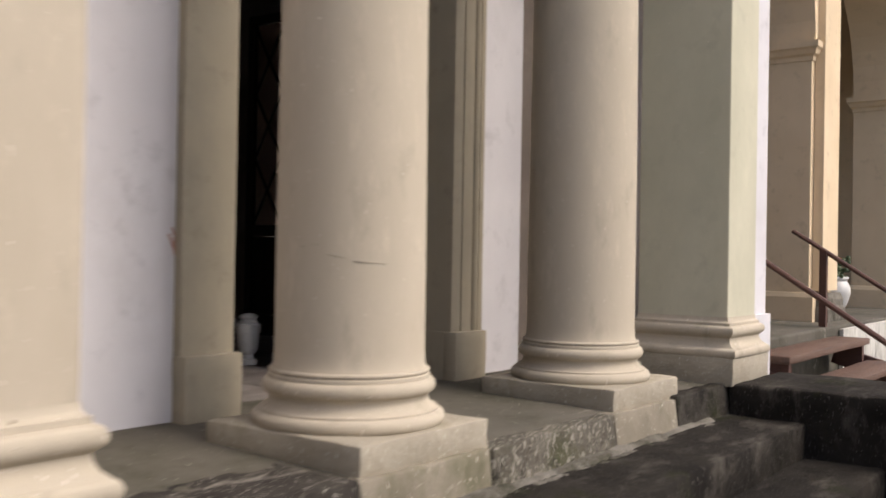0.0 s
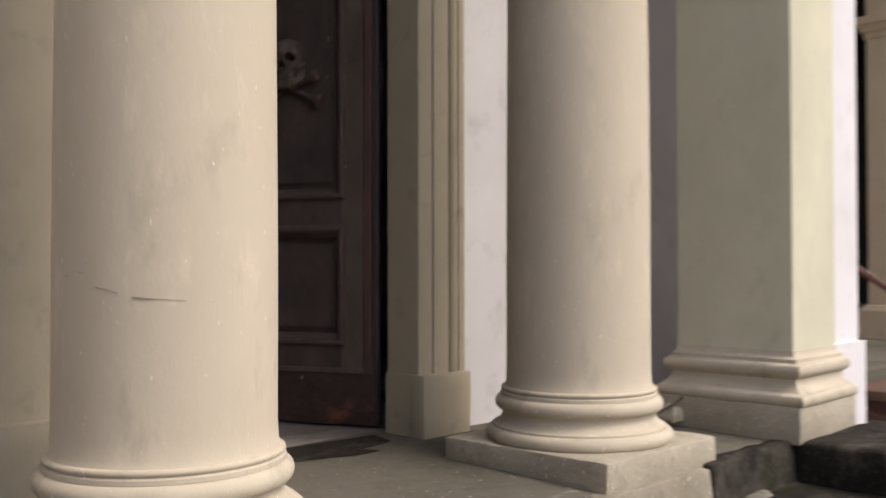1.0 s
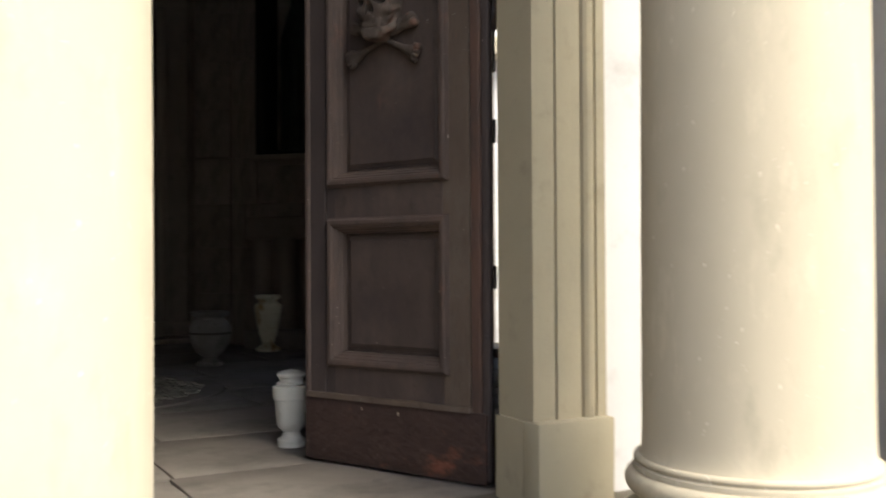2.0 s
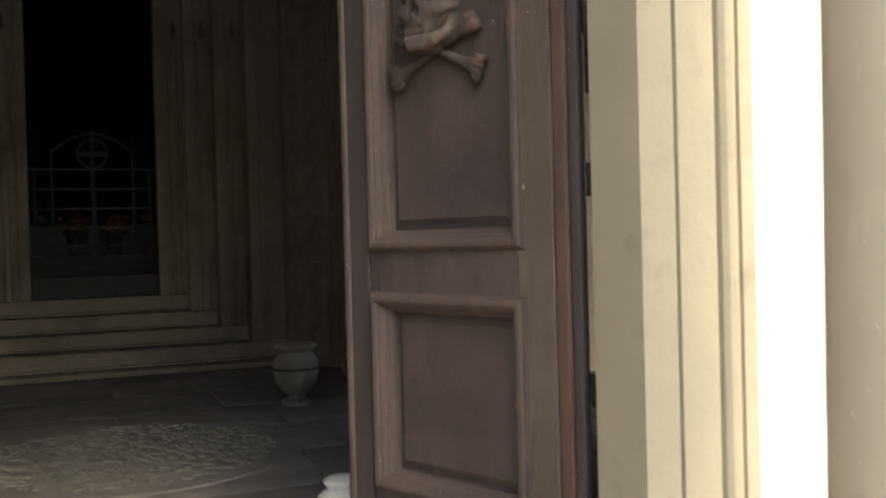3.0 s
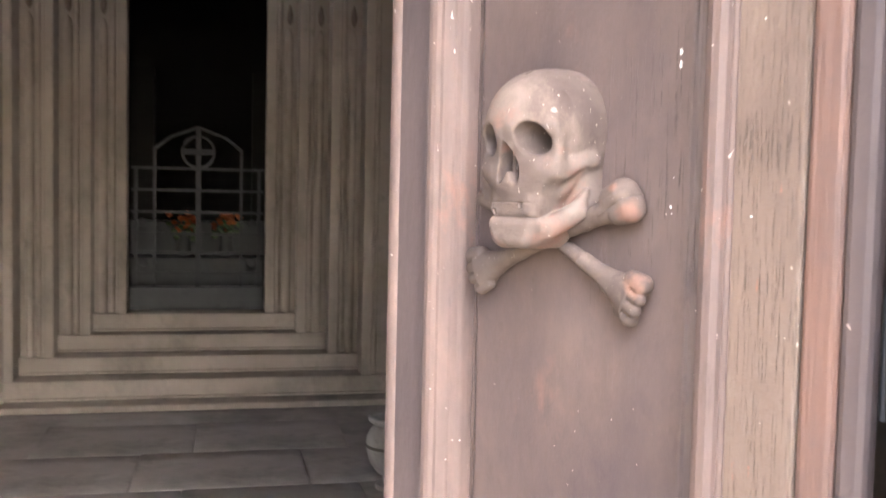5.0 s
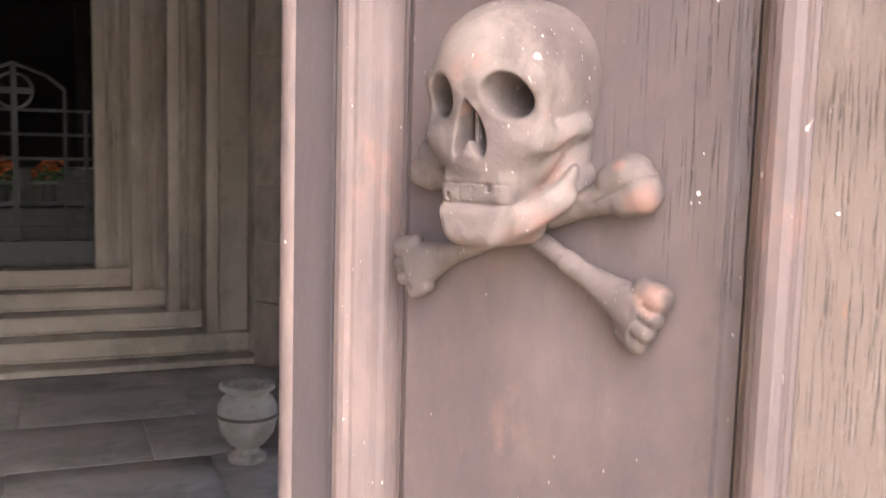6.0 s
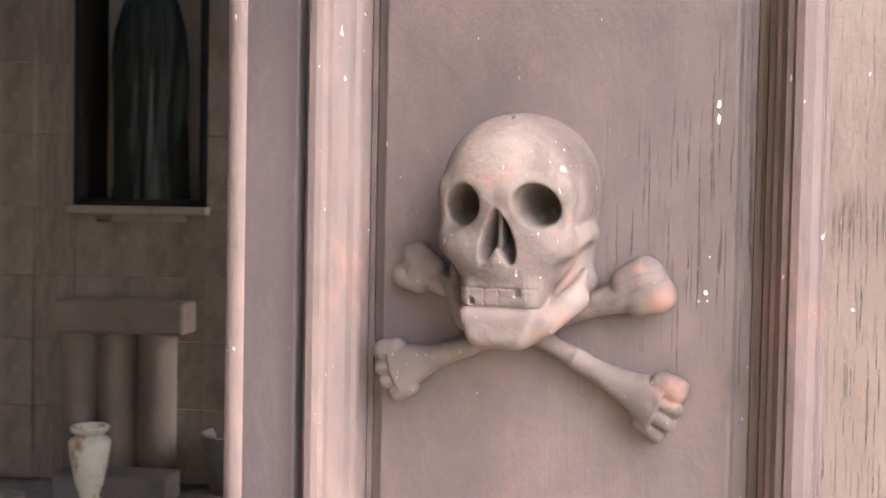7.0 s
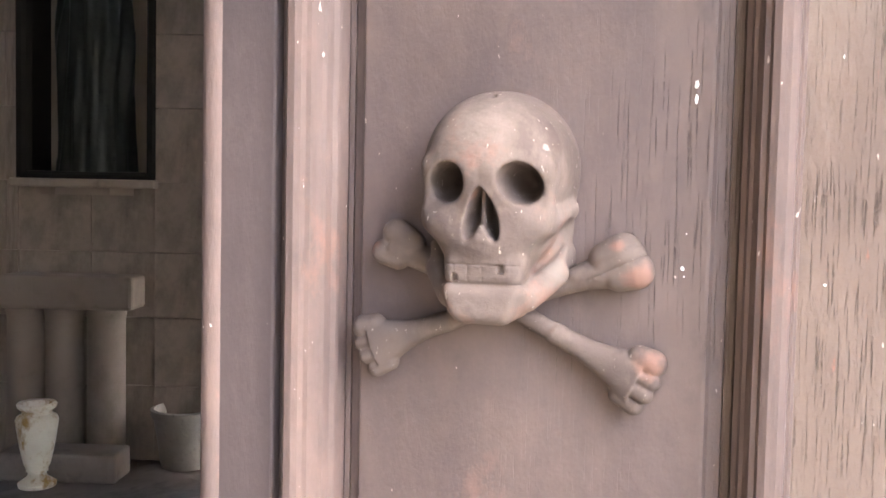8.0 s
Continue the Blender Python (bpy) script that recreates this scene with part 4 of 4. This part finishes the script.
part("drip_rail", prism([(-0.112, 0.03), (-0.112, -0.006), (-0.106, -0.013), (0.570, -0.013), (0.576, -0.006), (0.576, 0.03)], 0.222, 0.240), PEEL, door)
part("kickboard", rough_box(-0.114, 0.630, -0.006, 0.040, 0.012, 0.224, 0.06, 0.0015, 8.0, 0.004), KICK, door, "scuffed kickboard worn to red wood", smooth=True)
for z in (0.63, 1.07, 2.2):
    part("hinge", lathe([(0.005, z - 0.035), (0.006, z - 0.03), (0.006, z + 0.03), (0.005, z + 0.035)], 12, at=(0.634, 0.040)), DARKIRON, door, "black iron hinge", smooth=True)

HX, HY = 0.629, 0.048
prof = [(0.003, 1.373), (0.006, 1.382), (0.0065, 1.392), (0.0095, 1.400), (0.0095, 1.426), (0.0112, 1.427), (0.0112, 1.430), (0.0098, 1.432), (0.0098, 1.475), (0.0122, 1.477), (0.0122, 1.483), (0.0085, 1.487),
        (0.005, 1.491), (0.0045, 1.496), (0.0068, 1.505), (0.006, 1.513), (0.003, 1.521), (0.001, 1.524)]
hinge = part("finial_hinge", lathe([(q * 1.55, h) for q, h in prof], 16, at=(HX, HY)), HINGE, door, "dark brown iron hinge with pointed finial", smooth=True)
part("scroll", tube([(HX - 0.009, HY, 1.452), (HX - 0.016, HY, 1.448), (HX - 0.017, HY, 1.440), (HX - 0.012, HY, 1.434), (HX - 0.010, HY, 1.440)], 0.002, 6), HINGE, hinge)
part("pin_rod", lathe([(0.001, 1.25), (0.004, 1.252), (0.004, 1.380), (0.001, 1.381)], 8, at=(HX, HY)), GATE, hinge)


# carving: smooth solids joined and cut, x across, y out of the panel, z up from the eye line
def ball(X, Y, Z, c, r):
    k = np.sqrt(((X - c[0]) / r[0]) ** 2 + ((Y - c[1]) / r[1]) ** 2 + ((Z - c[2]) / r[2]) ** 2)
    return (k - 1) * min(r)


def rod(X, Y, Z, a, b, ra, rb, flat=1.0):
    a, b = np.array(a), np.array(b)
    way = b - a
    t = np.clip(((X - a[0]) * way[0] + (Y - a[1]) * way[1] + (Z - a[2]) * way[2]) / (way @ way), 0, 1)
    d = np.sqrt((X - a[0] - t * way[0]) ** 2 + ((Y - a[1] - t * way[1]) / flat) ** 2 + (Z - a[2] - t * way[2]) ** 2)
    return d - (ra + (rb - ra) * t)


def slab_of(X, Y, Z, c, h, r):
    q = [np.abs(A - c[i]) - (h[i] - r) for i, A in enumerate((X, Y, Z))]
    out = np.sqrt(sum(np.maximum(v, 0) ** 2 for v in q))
    return out + np.minimum(np.maximum(np.maximum(q[0], q[1]), q[2]), 0) - r


def join(a, b, k):
    h = np.clip(0.5 + 0.5 * (b - a) / k, 0, 1)
    return b + (a - b) * h - k * h * (1 - h)


def cut(a, b, k):
    return -join(-a, b, k)


def skull(X, Y, Z):
    X, Y, Z = X / 0.955, Y, (Z - 0.0025) / 0.99
    S = np.abs(X)
    f = ball(X, Y, Z, (0, -0.014, 0.027), (0.0755, 0.088, 0.0745))
    f = join(f, ball(X, Y, Z, (0, 0.028, 0.032), (0.060, 0.046, 0.056)), 0.02)
    f = join(f, ball(X, Y, Z, (0, 0.014, -0.026), (0.060, 0.056, 0.042)), 0.015)
    f = join(f, rod(S, Y, Z, (0.010, 0.066, 0.024), (0.055, 0.050, 0.026), 0.0080, 0.0080), 0.014)
    f = join(f, rod(S, Y, Z, (0.0585, 0.045, 0.016), (0.0575, 0.044, -0.010), 0.0065, 0.0075), 0.008)
    f = join(f, ball(S, Y, Z, (0.043, 0.041, -0.024), (0.021, 0.022, 0.015)), 0.014)
    f = join(f, rod(S, Y, Z, (0.050, 0.036, -0.024), (0.067, -0.002, -0.010), 0.0115, 0.0110), 0.007)
    f = join(f, rod(X, Y, Z, (0, 0.062, 0.014), (0, 0.071, 0.001), 0.009, 0.006), 0.009)
    f = join(f, ball(X, Y, Z, (0, 0.036, -0.046), (0.043, 0.034, 0.024)), 0.014)
    f = join(f, slab_of(X, Y, Z, (0, 0.034, -0.067), (0.039, 0.0315, 0.017), 0.014), 0.008)
    f = cut(f, ball(S, Y, Z, (0.068, 0.048, -0.054), (0.020, 0.026, 0.018)), 0.008)
    f = cut(f, ball(S, Y, Z, (0.076, 0.034, -0.030), (0.008, 0.030, 0.007)), 0.004)
    f = cut(f, ball(S, Y, Z, (0.084, 0.055, 0.002), (0.016, 0.030, 0.022)), 0.010)
    # the mass between temple, cheek and jaw
    f = join(f, rod(S, Y, Z, (0.046, -0.014, 0.010), (0.043, -0.014, -0.072), 0.027, 0.025), 0.006)
    f = cut(f, rod(S, Y, Z, (0.073, 0.010, -0.024), (0.060, 0.034, -0.046), 0.0055, 0.0085), 0.004)
    # lower jaw, whose rear blade ends in a point under the cheek
    jaw = slab_of(X, Y, Z, (0, 0.028, -0.0965), (0.0365 + 0.36 * np.clip(Z + 0.0965, -0.02, 0.02), 0.0395, 0.0190), 0.0125)
    jaw = join(jaw, rod(S, Y, Z, (0.038, 0.036, -0.090), (0.060, 0.010, -0.070), 0.0135, 0.0125), 0.012)
    jaw = join(jaw, rod(S, Y, Z, (0.059, 0.010, -0.068), (0.0665, 0.004, -0.046), 0.0095, 0.0035), 0.004)
    jaw = join(jaw, rod(S, Y, Z, (0.0, -0.016, -0.06), (0.050, -0.016, -0.056), 0.034, 0.024), 0.006)
    f = join(f, jaw, 0.0022)
    # sockets, nose and mouth
    eye = ball(S + (Z - 0.0125) * 0.10, Y, Z, (0.0352, 0.068, 0.0125), (0.0196, 0.064, 0.0188))
    f = cut(f, eye, 0.0035)
    nose = ball(S + 0.32 * (Z + 0.020), Y, Z, (0.0072, 0.070, -0.0140), (0.0094, 0.036, 0.0250))
    f = cut(f, nose, 0.002)
    septum = np.maximum(np.maximum(S - 0.0020, np.abs(Z + 0.015) - 0.022), Y - 0.060)
    f = np.minimum(f, np.maximum(septum, 0.02 - Y))
    f = join(f, ball(X, Y, Z, (0, 0.067, -0.0375), (0.0055, 0.006, 0.004)), 0.003)
    # teeth scratched one millimetre deep, two of them lost
    skin = -(f + 0.0011)
    lines = np.minimum(np.abs(Z + 0.0605), np.abs(Z + 0.0775)) - 0.0006
    lines = np.maximum(lines, S - 0.036)
    gaps = np.abs(np.mod(X + 0.0062, 0.0135) - 0.00675) - 0.0004
    gaps = np.maximum(np.maximum(gaps, np.abs(Z + 0.0686) - 0.0085), S - 0.036)
    mouth = np.maximum(np.maximum(np.minimum(lines, gaps), skin), 0.02 - Y)
    lost = np.minimum(np.maximum(np.abs(X + 0.0255) - 0.0030, np.abs(Z + 0.0730) - 0.0034),
                      np.maximum(np.abs(X - 0.0185) - 0.0034, np.abs(Z + 0.0645) - 0.0036))
    lost = np.maximum(lost, np.maximum(-(f + 0.004), 0.02 - Y))
    f = np.maximum(f, -np.minimum(mouth, lost))
    # nail hole in the crown
    f = cut(f, ball(X, Y, Z, (0.002, 0.040, 0.0915), (0.0028, 0.006, 0.0040)), 0.001)
    return np.maximum(f, -0.031 - Y)


CARVE_AT = pose(0.2270, 0.0, 1.499, 0, 0, 185)
me = carve(skull, (-0.094, -0.036, -0.128), (0.094, 0.092, 0.112), 0.0013)
for v in me.vertices:
    v.co.x = -v.co.x
me.flip_normals()
for p in me.polygons:
    p.use_smooth = True
me.materials.append(CARVED)
carving = tagged(new("skull_carving", me), "carved wooden skull, grey-pink worn paint")
carving.parent = door
carving.matrix_basis = CARVE_AT


def bone(a, b, end_a, end_b):
    """A shaft that flares to carved ends. An end: flare, lobes (from, to, across, out, size), grooves (across, depth)."""
    a, b = np.array(a), np.array(b)
    way = (b - a) / np.linalg.norm(b - a)

    def field(X, Y, Z):
        mid = (a + b) / 2
        f = rod(X, Y, Z, a, b, 0.0092, 0.0092, 1.0)
        for end, out_way, (flare, lobes, grooves) in ((a, -way, end_a), (b, way, end_b)):
            side = np.array([-out_way[2], 0, out_way[0]])
            if side[2] < 0:
                side = -side
            al = (X - end[0]) * out_way[0] + (Z - end[2]) * out_way[2]
            ac = (X - end[0]) * side[0] + (Z - end[2]) * side[2]
            yy = Y - end[1]
            u = np.clip((al + 0.072) / 0.074, 0, 1)
            w = 0.0090 + (flare - 0.0090) * u * u * (3 - 2 * u) ** 0.5 * 0.8
            h = 0.0098 + 0.0074 * u
            g = ((np.abs(ac / w) ** (2 + 0.5 * u) + np.abs(yy / h) ** (2 + 0.5 * u)) ** (1 / (2 + 0.5 * u)) - 1) * np.minimum(w, h)
            g = np.maximum(g, np.maximum(al - 0.002, -al - 0.085))
            f = join(f, g, 0.006)
            for s0, s1, across, out, size in lobes:
                p = end + out_way * s0 + side * across + np.array([0, out, 0])
                q = end + out_way * s1 + side * across * 1.04 + np.array([0, out, 0])
                f = join(f, rod(X, Y, Z, p, q, size * 0.86, size), 0.0016)
            for across, deep in grooves:
                line = np.maximum(np.abs(ac - across - 0.10 * al) - 0.0006, np.maximum(-(f + deep), -al - 0.03))
                f = cut(f, line, 0.0012)
        return np.maximum(f, -0.031 - Y)
    return field


# x here runs towards the hinge
A0, A1 = (-0.128, -0.012, -0.149), (0.119, -0.010, -0.057)
B0, B1 = (-0.108, -0.012, -0.047), (0.136, -0.010, -0.160)
CLENCHED = (0.030, [(-0.006, 0.008, 0.0200, 0.003, 0.0125), (-0.002, 0.0145, 0.0055, 0.007, 0.0080), (-0.003, 0.013, -0.0075, 0.007, 0.0088), (-0.008, 0.008, -0.0210, 0.001, 0.0105)], [])
TWIN = (0.019, [(-0.016, 0.004, 0.0105, 0.004, 0.0145), (-0.008, 0.008, -0.0115, 0.003, 0.0135), (-0.018, 0.006, -0.001, 0.008, 0.0075)], [])
KNOB = (0.023, [(-0.010, 0.006, 0.0090, 0.004, 0.0190), (-0.004, 0.012, -0.0090, 0.004, 0.0170), (-0.020, 0.008, 0.000, 0.001, 0.0185), (-0.040, -0.004, 0.002, 0.006, 0.0110)], [(-0.001, 0.0017), (0.010, 0.0009)])
for p, q, la, lb, tone in ((A0, A1, CLENCHED, KNOB, BONE_A), (B0, B1, TWIN, CLENCHED, BONE_B)):
    f = bone(p, q, la, lb)
    lo = [min(u, v) - 0.045 for u, v in zip(p, q)]
    hi = [max(u, v) + 0.045 for u, v in zip(p, q)]
    lo[1], hi[1] = -0.034, 0.04
    me = carve(f, lo, hi, 0.0015)
    for pl in me.polygons:
        pl.use_smooth = True
    me.materials.append(tone)
    ob = tagged(new("bone", me), "carved crossed bone with knobbed ends")
    ob.parent = door
    ob.matrix_basis = pose(0.2225, 0, 1.499) @ Matrix.Diagonal((1, -1, 1, 1))

# dried white paint on the panel and stile
rng = random.Random(12)
for x, z, tall, wide, out in ((0.4010, 1.606, 0.0052, 0.0026, 0.0260), (0.4014, 1.593, 0.0062, 0.0022, 0.0260), (0.3940, 1.440, 0.0040, 0.0030, 0.0270), (0.3955, 1.433, 0.0016, 0.0014, 0.0270),
                              (0.3965, 1.472, 0.0016, 0.0010, 0.0270), (0.515, 1.434, 0.0022, 0.0028, 0.0005), (0.522, 1.622, 0.0026, 0.0014, 0.0005), (0.484, 1.648, 0.0030, 0.0009, 0.0005)):
    bm = bmesh.new()
    bmesh.ops.create_icosphere(bm, subdivisions=2, radius=1.0)
    for v in bm.verts:
        wob = 0.7 + 0.5 * noise.noise(v.co * 1.6 + Vector((x * 90, z * 70, 0)))
        v.co = Vector((x + v.co.x * wide * wob, out + v.co.y * 0.0009, z + v.co.z * tall * wob))
    part("paint_spot", bm, DRIP, door, "dried white paint spot", smooth=True)

# ================================================================ east window, yard beyond it
lattice = thing("lattice_door", (1.0, 0, 0), label="narrow dark brown inner door leaf with diamond lattice panes", category="door")
for y in (2.292, 2.645):
    part("stile", box(-0.02, 0.02, y - 0.036, y + 0.036, 0.004, 2.36, 0.004), DARKWOOD, lattice)
for z0, z1 in ((0.01, 0.16), (0.73, 0.815), (2.29, 2.355)):
    part("rail", box(-0.018, 0.018, 2.329, 2.608, z0, z1, 0.003), DARKWOOD, lattice)
part("lower_panel", box(-0.008, 0.008, 2.329, 2.608, 0.161, 0.729, 0.003), DARKWOOD, lattice)
for k in range(3):
    z = 0.83 + 0.475 * k
    for a, c in ((2.332, 2.606), (2.606, 2.332)):
        part("lattice_bar", tube([(0, a, z), (0, c, z + 0.475)], 0.010, 6), DARKWOOD, lattice)
part("pane", box(0.012, 0.016, 2.33, 2.607, 0.816, 2.289), PANE, lattice, "dusty translucent pane")

far = thing("yard_wall", (0, 0, 0), label="tall white plaster yard wall with cornice", category="wall", kind="structure")
part("face", box(2.6, 14.0, 11.3, 11.6, -1.03, 5.2), WHITE, far)
part("cornice", box(2.5, 14.1, 10.9, 11.298, 4.05, 4.35, 0.03), STUCCO, far)

# ================================================================ arcade building, its platform and wooden stairs
PLAT = 0.03
whole("arcade_platform", rough_box(3.2, 16.0, -0.36, 4.0, -1.04, PLAT, 0.6, 0.01, 2.0, 0.02), CONCRETE, "grey stone platform under the arcade", "platform", kind="structure")
front = thing("platform_front", label="flaking white stone facing of the platform", category="facing", kind="structure")
for k in range(16):
    x = 5.5 + 0.42 * k
    part("facing_slab", box(x, x + 0.41, -0.405, -0.365, -1.02, PLAT - 0.03, 0.006), WHITEBOARD, front)
arcade = thing("arcade_building", label="ochre stucco arcade of round arches on square piers", category="building")
part("pier_footing", box(2.27, 3.19, -0.20, 0.56, -1.04, PLAT - 0.004, 0.01), CONCRETE, arcade, "grey stone footing")
PIERS = ((2.30, 2.85), (5.80, 6.45), (9.40, 10.05), (13.00, 13.65))
SPRING = 2.78
for x0, x1 in PIERS:
    pier = part("arcade_pier", box(x0, x1, 0.0, 0.50, PLAT, SPRING, 0.006), OCHRE, arcade)
    part("pilaster", box(x0 + 0.14 * (x1 - x0), x1 - 0.02, -0.10, -0.003, PLAT + 0.30, 5.39, 0.006), OCHRE, pier, "plain projecting pilaster strip")
    part("pilaster_foot", rect_sweep(x0 + 0.13 * (x1 - x0), x1 - 0.01, -0.13, -0.06, [(0.0, PLAT), (0.04, PLAT), (0.04, PLAT + 0.12), (0.02, PLAT + 0.15), (0.02, PLAT + 0.22), (0.0, PLAT + 0.28)]), MORTAR, pier, "chipped moulded foot")
    cap = [(0.0, SPRING - 0.20), (0.012, SPRING - 0.19), (0.014, SPRING - 0.15), (0.04, SPRING - 0.13), (0.055, SPRING - 0.09), (0.075, SPRING - 0.07), (0.078, SPRING - 0.01), (0.0, SPRING)]
    part("impost", rect_sweep(x0, x1, 0.0, 0.50, cap), OCHRE, pier, "moulded impost band")
    part("foot", rect_sweep(x0, x1, 0.0, 0.50, [(0.0, PLAT), (0.05, PLAT), (0.05, PLAT + 0.24), (0.03, PLAT + 0.28), (0.0, PLAT + 0.29)]), OCHRE, pier)
for (a0, a1), (b0, b1) in zip(PIERS, PIERS[1:]):
    mid, r = (a1 + b0) / 2, (b0 - a1) / 2
    pts = [(mid - r * math.cos(math.pi * k / 24), SPRING + r * math.sin(math.pi * k / 24)) for k in range(25)]
    outline = [(a1 - (a1 - a0) / 2, SPRING), *pts, (b0 + (b1 - b0) / 2, SPRING), (b0 + (b1 - b0) / 2, 5.4), (a1 - (a1 - a0) / 2, 5.4)]
    bm = prism(outline, 0.0, 0.50)
    bmesh.ops.transform(bm, matrix=Matrix(((1, 0, 0, 0), (0, 0, 1, 0), (0, 1, 0, 0), (0, 0, 0, 1))), verts=bm.verts)
    part("arch_wall", bm, OCHRE, arcade)
    ring = [(mid - (r + 0.0) * math.cos(math.pi * k / 24), SPRING + r * math.sin(math.pi * k / 24)) for k in range(25)]
    outer = [(mid - (r + 0.16) * math.cos(math.pi * k / 24), SPRING + (r + 0.16) * math.sin(math.pi * k / 24)) for k in range(24, -1, -1)]
    bm = prism(ring + outer, -0.03, -0.002)
    bmesh.ops.transform(bm, matrix=Matrix(((1, 0, 0, 0), (0, 0, 1, 0), (0, 1, 0, 0), (0, 0, 0, 1))), verts=bm.verts)
    part("archivolt", bm, OCHRE, arcade)
part("back_wall", box(2.9, 15.0, 3.4, 3.7, PLAT, 5.4), NIGHT, arcade, "inner wall, arcade shade put into its near-black colour")
part("roof", box(2.3, 15.0, -0.25, 3.7, 5.402, 5.7), OCHRE, arcade)
part("end_wall", box(13.7, 13.9, 0.02, 3.398, PLAT, 5.4), OCHRE, arcade)
pot = urn((7.15, 0.12, PLAT), [(0.03, 0), (0.10, 0), (0.11, 0.03), (0.08, 0.05), (0.13, 0.12), (0.17, 0.24), (0.165, 0.32), (0.13, 0.38), (0.15, 0.41), (0.145, 0.43), (0.11, 0.42), (0.1, 0.38)], CERAMIC, "white stone flower urn under the arcade", name="arcade_urn")
rng = random.Random(5)
for nm, mat, n, zz, col in (("leaves", LEAF, 40, 0.5, 0), ("posy", FLOWER, 8, 0.56, 0)):
    bm = bmesh.new()
    for k in range(n):
        got = bmesh.ops.create_icosphere(bm, subdivisions=1, radius=rng.uniform(0.02, 0.04))["verts"]
        o = Vector((rng.uniform(-0.16, 0.16), rng.uniform(-0.12, 0.12), zz + rng.uniform(-0.1, 0.14)))
        for v in got:
            v.co = v.co + o
    tagged(part(nm, bm, mat, pot), kind="stuff")

stairs = thing("wooden_stairs", label="brown weathered open wooden stairs", category="stairs")
for k in range(4):
    y1, z = -0.40 - 0.29 * k, -0.045 - 0.19 * k
    part("tread", rough_box(2.95, 5.2, y1 - 0.30, y1, z - 0.055, z, 0.2, 0.004, 3.0, 0.008, k), BROWNWOOD, stairs, smooth=True)
    for x in (3.02, 5.06):
        part("bracket", box(x, x + 0.07, y1 - 0.27, y1 - 0.05, z - 0.24, z - 0.057), IRON, stairs)
for x in (3.0, 5.2):
    part("stringer", prism([(x - 0.03, 0), (x + 0.03, 0), (x + 0.03, 1), (x - 0.03, 1)], 0, 1), IRON, stairs).matrix_basis = Matrix(((1, 0, 0, 0), (0, -1.25, 0, -0.38), (0, -0.80, 0.16, -0.28), (0, 0, 0, 1)))
for x, lift in ((3.1, 0.0), (5.2, 0.0)):
    rail = thing("handrail", (x, 0, 0), label="thin rust-brown iron handrail of the stairs", category="handrail", group="stair handrails")
    part("bar", tube([(0, -0.02, 0.90), (0, -0.30, 0.72), (0, -1.75, -0.22)], 0.021, 8), IRON, rail, smooth=True)
    part("post", box(-0.03, 0.03, -0.33, -0.27, -0.04, 0.72), IRON, rail)
    part("post", box(-0.025, 0.025, -1.66, -1.61, -1.02, -0.135), IRON, rail)

# ================================================================ small things on the portico
whole("rubble_stone", rough_box(0.92, 1.03, -0.52, -0.40, 0.0, 0.075, 0.03, 0.02, 12.0, 0.02, 5.0), PLINTH, "loose pale lump of broken stone", "stone", smooth=True)
whole("cable", tube([(0.62, -0.34, 0.012), (0.70, -0.42, 0.01), (0.80, -0.47, 0.03), (0.88, -0.47, 0.055), (0.955, -0.50, 0.085), (0.985, -0.52, 0.11)], 0.006, 6), CRACK, "short dark cable end lying by the pier", "cable")
whole("door_stain", prism([(-0.62, 0.02), (-0.45, -0.02), (-0.38, -0.05), (-0.27, -0.045), (-0.30, 0.02), (-0.12, 0.06), (-0.08, 0.2), (-0.5, 0.22), (-0.7, 0.15)], 0.002, 0.0045), STEP, "thin dark irregular patch on the threshold", "stain", kind="structure")

# marks: scuffs on the jamb, a rusty smear beside the other jamb
for pts in ([(0.034, 1.34), (0.052, 1.385), (0.075, 1.41)], [(0.030, 1.30), (0.048, 1.335), (0.062, 1.365)], [(0.092, 1.235), (0.0925, 1.25), (0.0935, 1.262)]):
    whole("scuff_mark", tube([(x, 0.0485 if x < 0.073 else 0.0445, z) for x, z in pts], 0.0008, 5), SCUFF, "thin grey scuff on the door jamb", "mark", "jamb scuffs", "structure")
for y, z, s in ((0.13, 1.36, 0.03), (0.06, 1.28, 0.04)):
    whole("scuff_mark", tube([(0.0145, y, z), (0.0145, y + 0.008, z + s * 0.6), (0.0145, y + 0.004, z + s)], 0.0009, 5), SCUFF, "thin grey scuff on the door jamb", "mark", "jamb scuffs", "structure")
for dx, z, s in ((0.03, 0.575, 0.06), (0.022, 0.60, 0.05), (0.012, 0.625, 0.035), (0.026, 0.635, 0.03), (0.002, 0.655, 0.02), (0.018, 0.67, 0.03)):
    whole("rust_smear", tube([(-1.63 + dx, 0.0845, z), (-1.635 + dx, 0.0845, z + s * 0.5), (-1.64 + dx, 0.0845, z + s)], 0.004, 6), RUSTSTAIN, "small rusty smear on the white wall", "mark", "rust smears", "structure")

# plain unseen walls, added to close the yard behind and beside the camera's way and block low sky
whole("yard_wall_south", box(-14.0, 20.0, -14.4, -14.0, -1.03, 1.5), CHAPEL, "unseen plain stone wall added to block low sky light", "wall", kind="structure")
whole("yard_wall_west", box(-8.4, -8.0, -14.0, 8.0, -1.03, 3.2), CHAPEL, "unseen plain stone wall added to block low sky light", "wall", kind="structure")
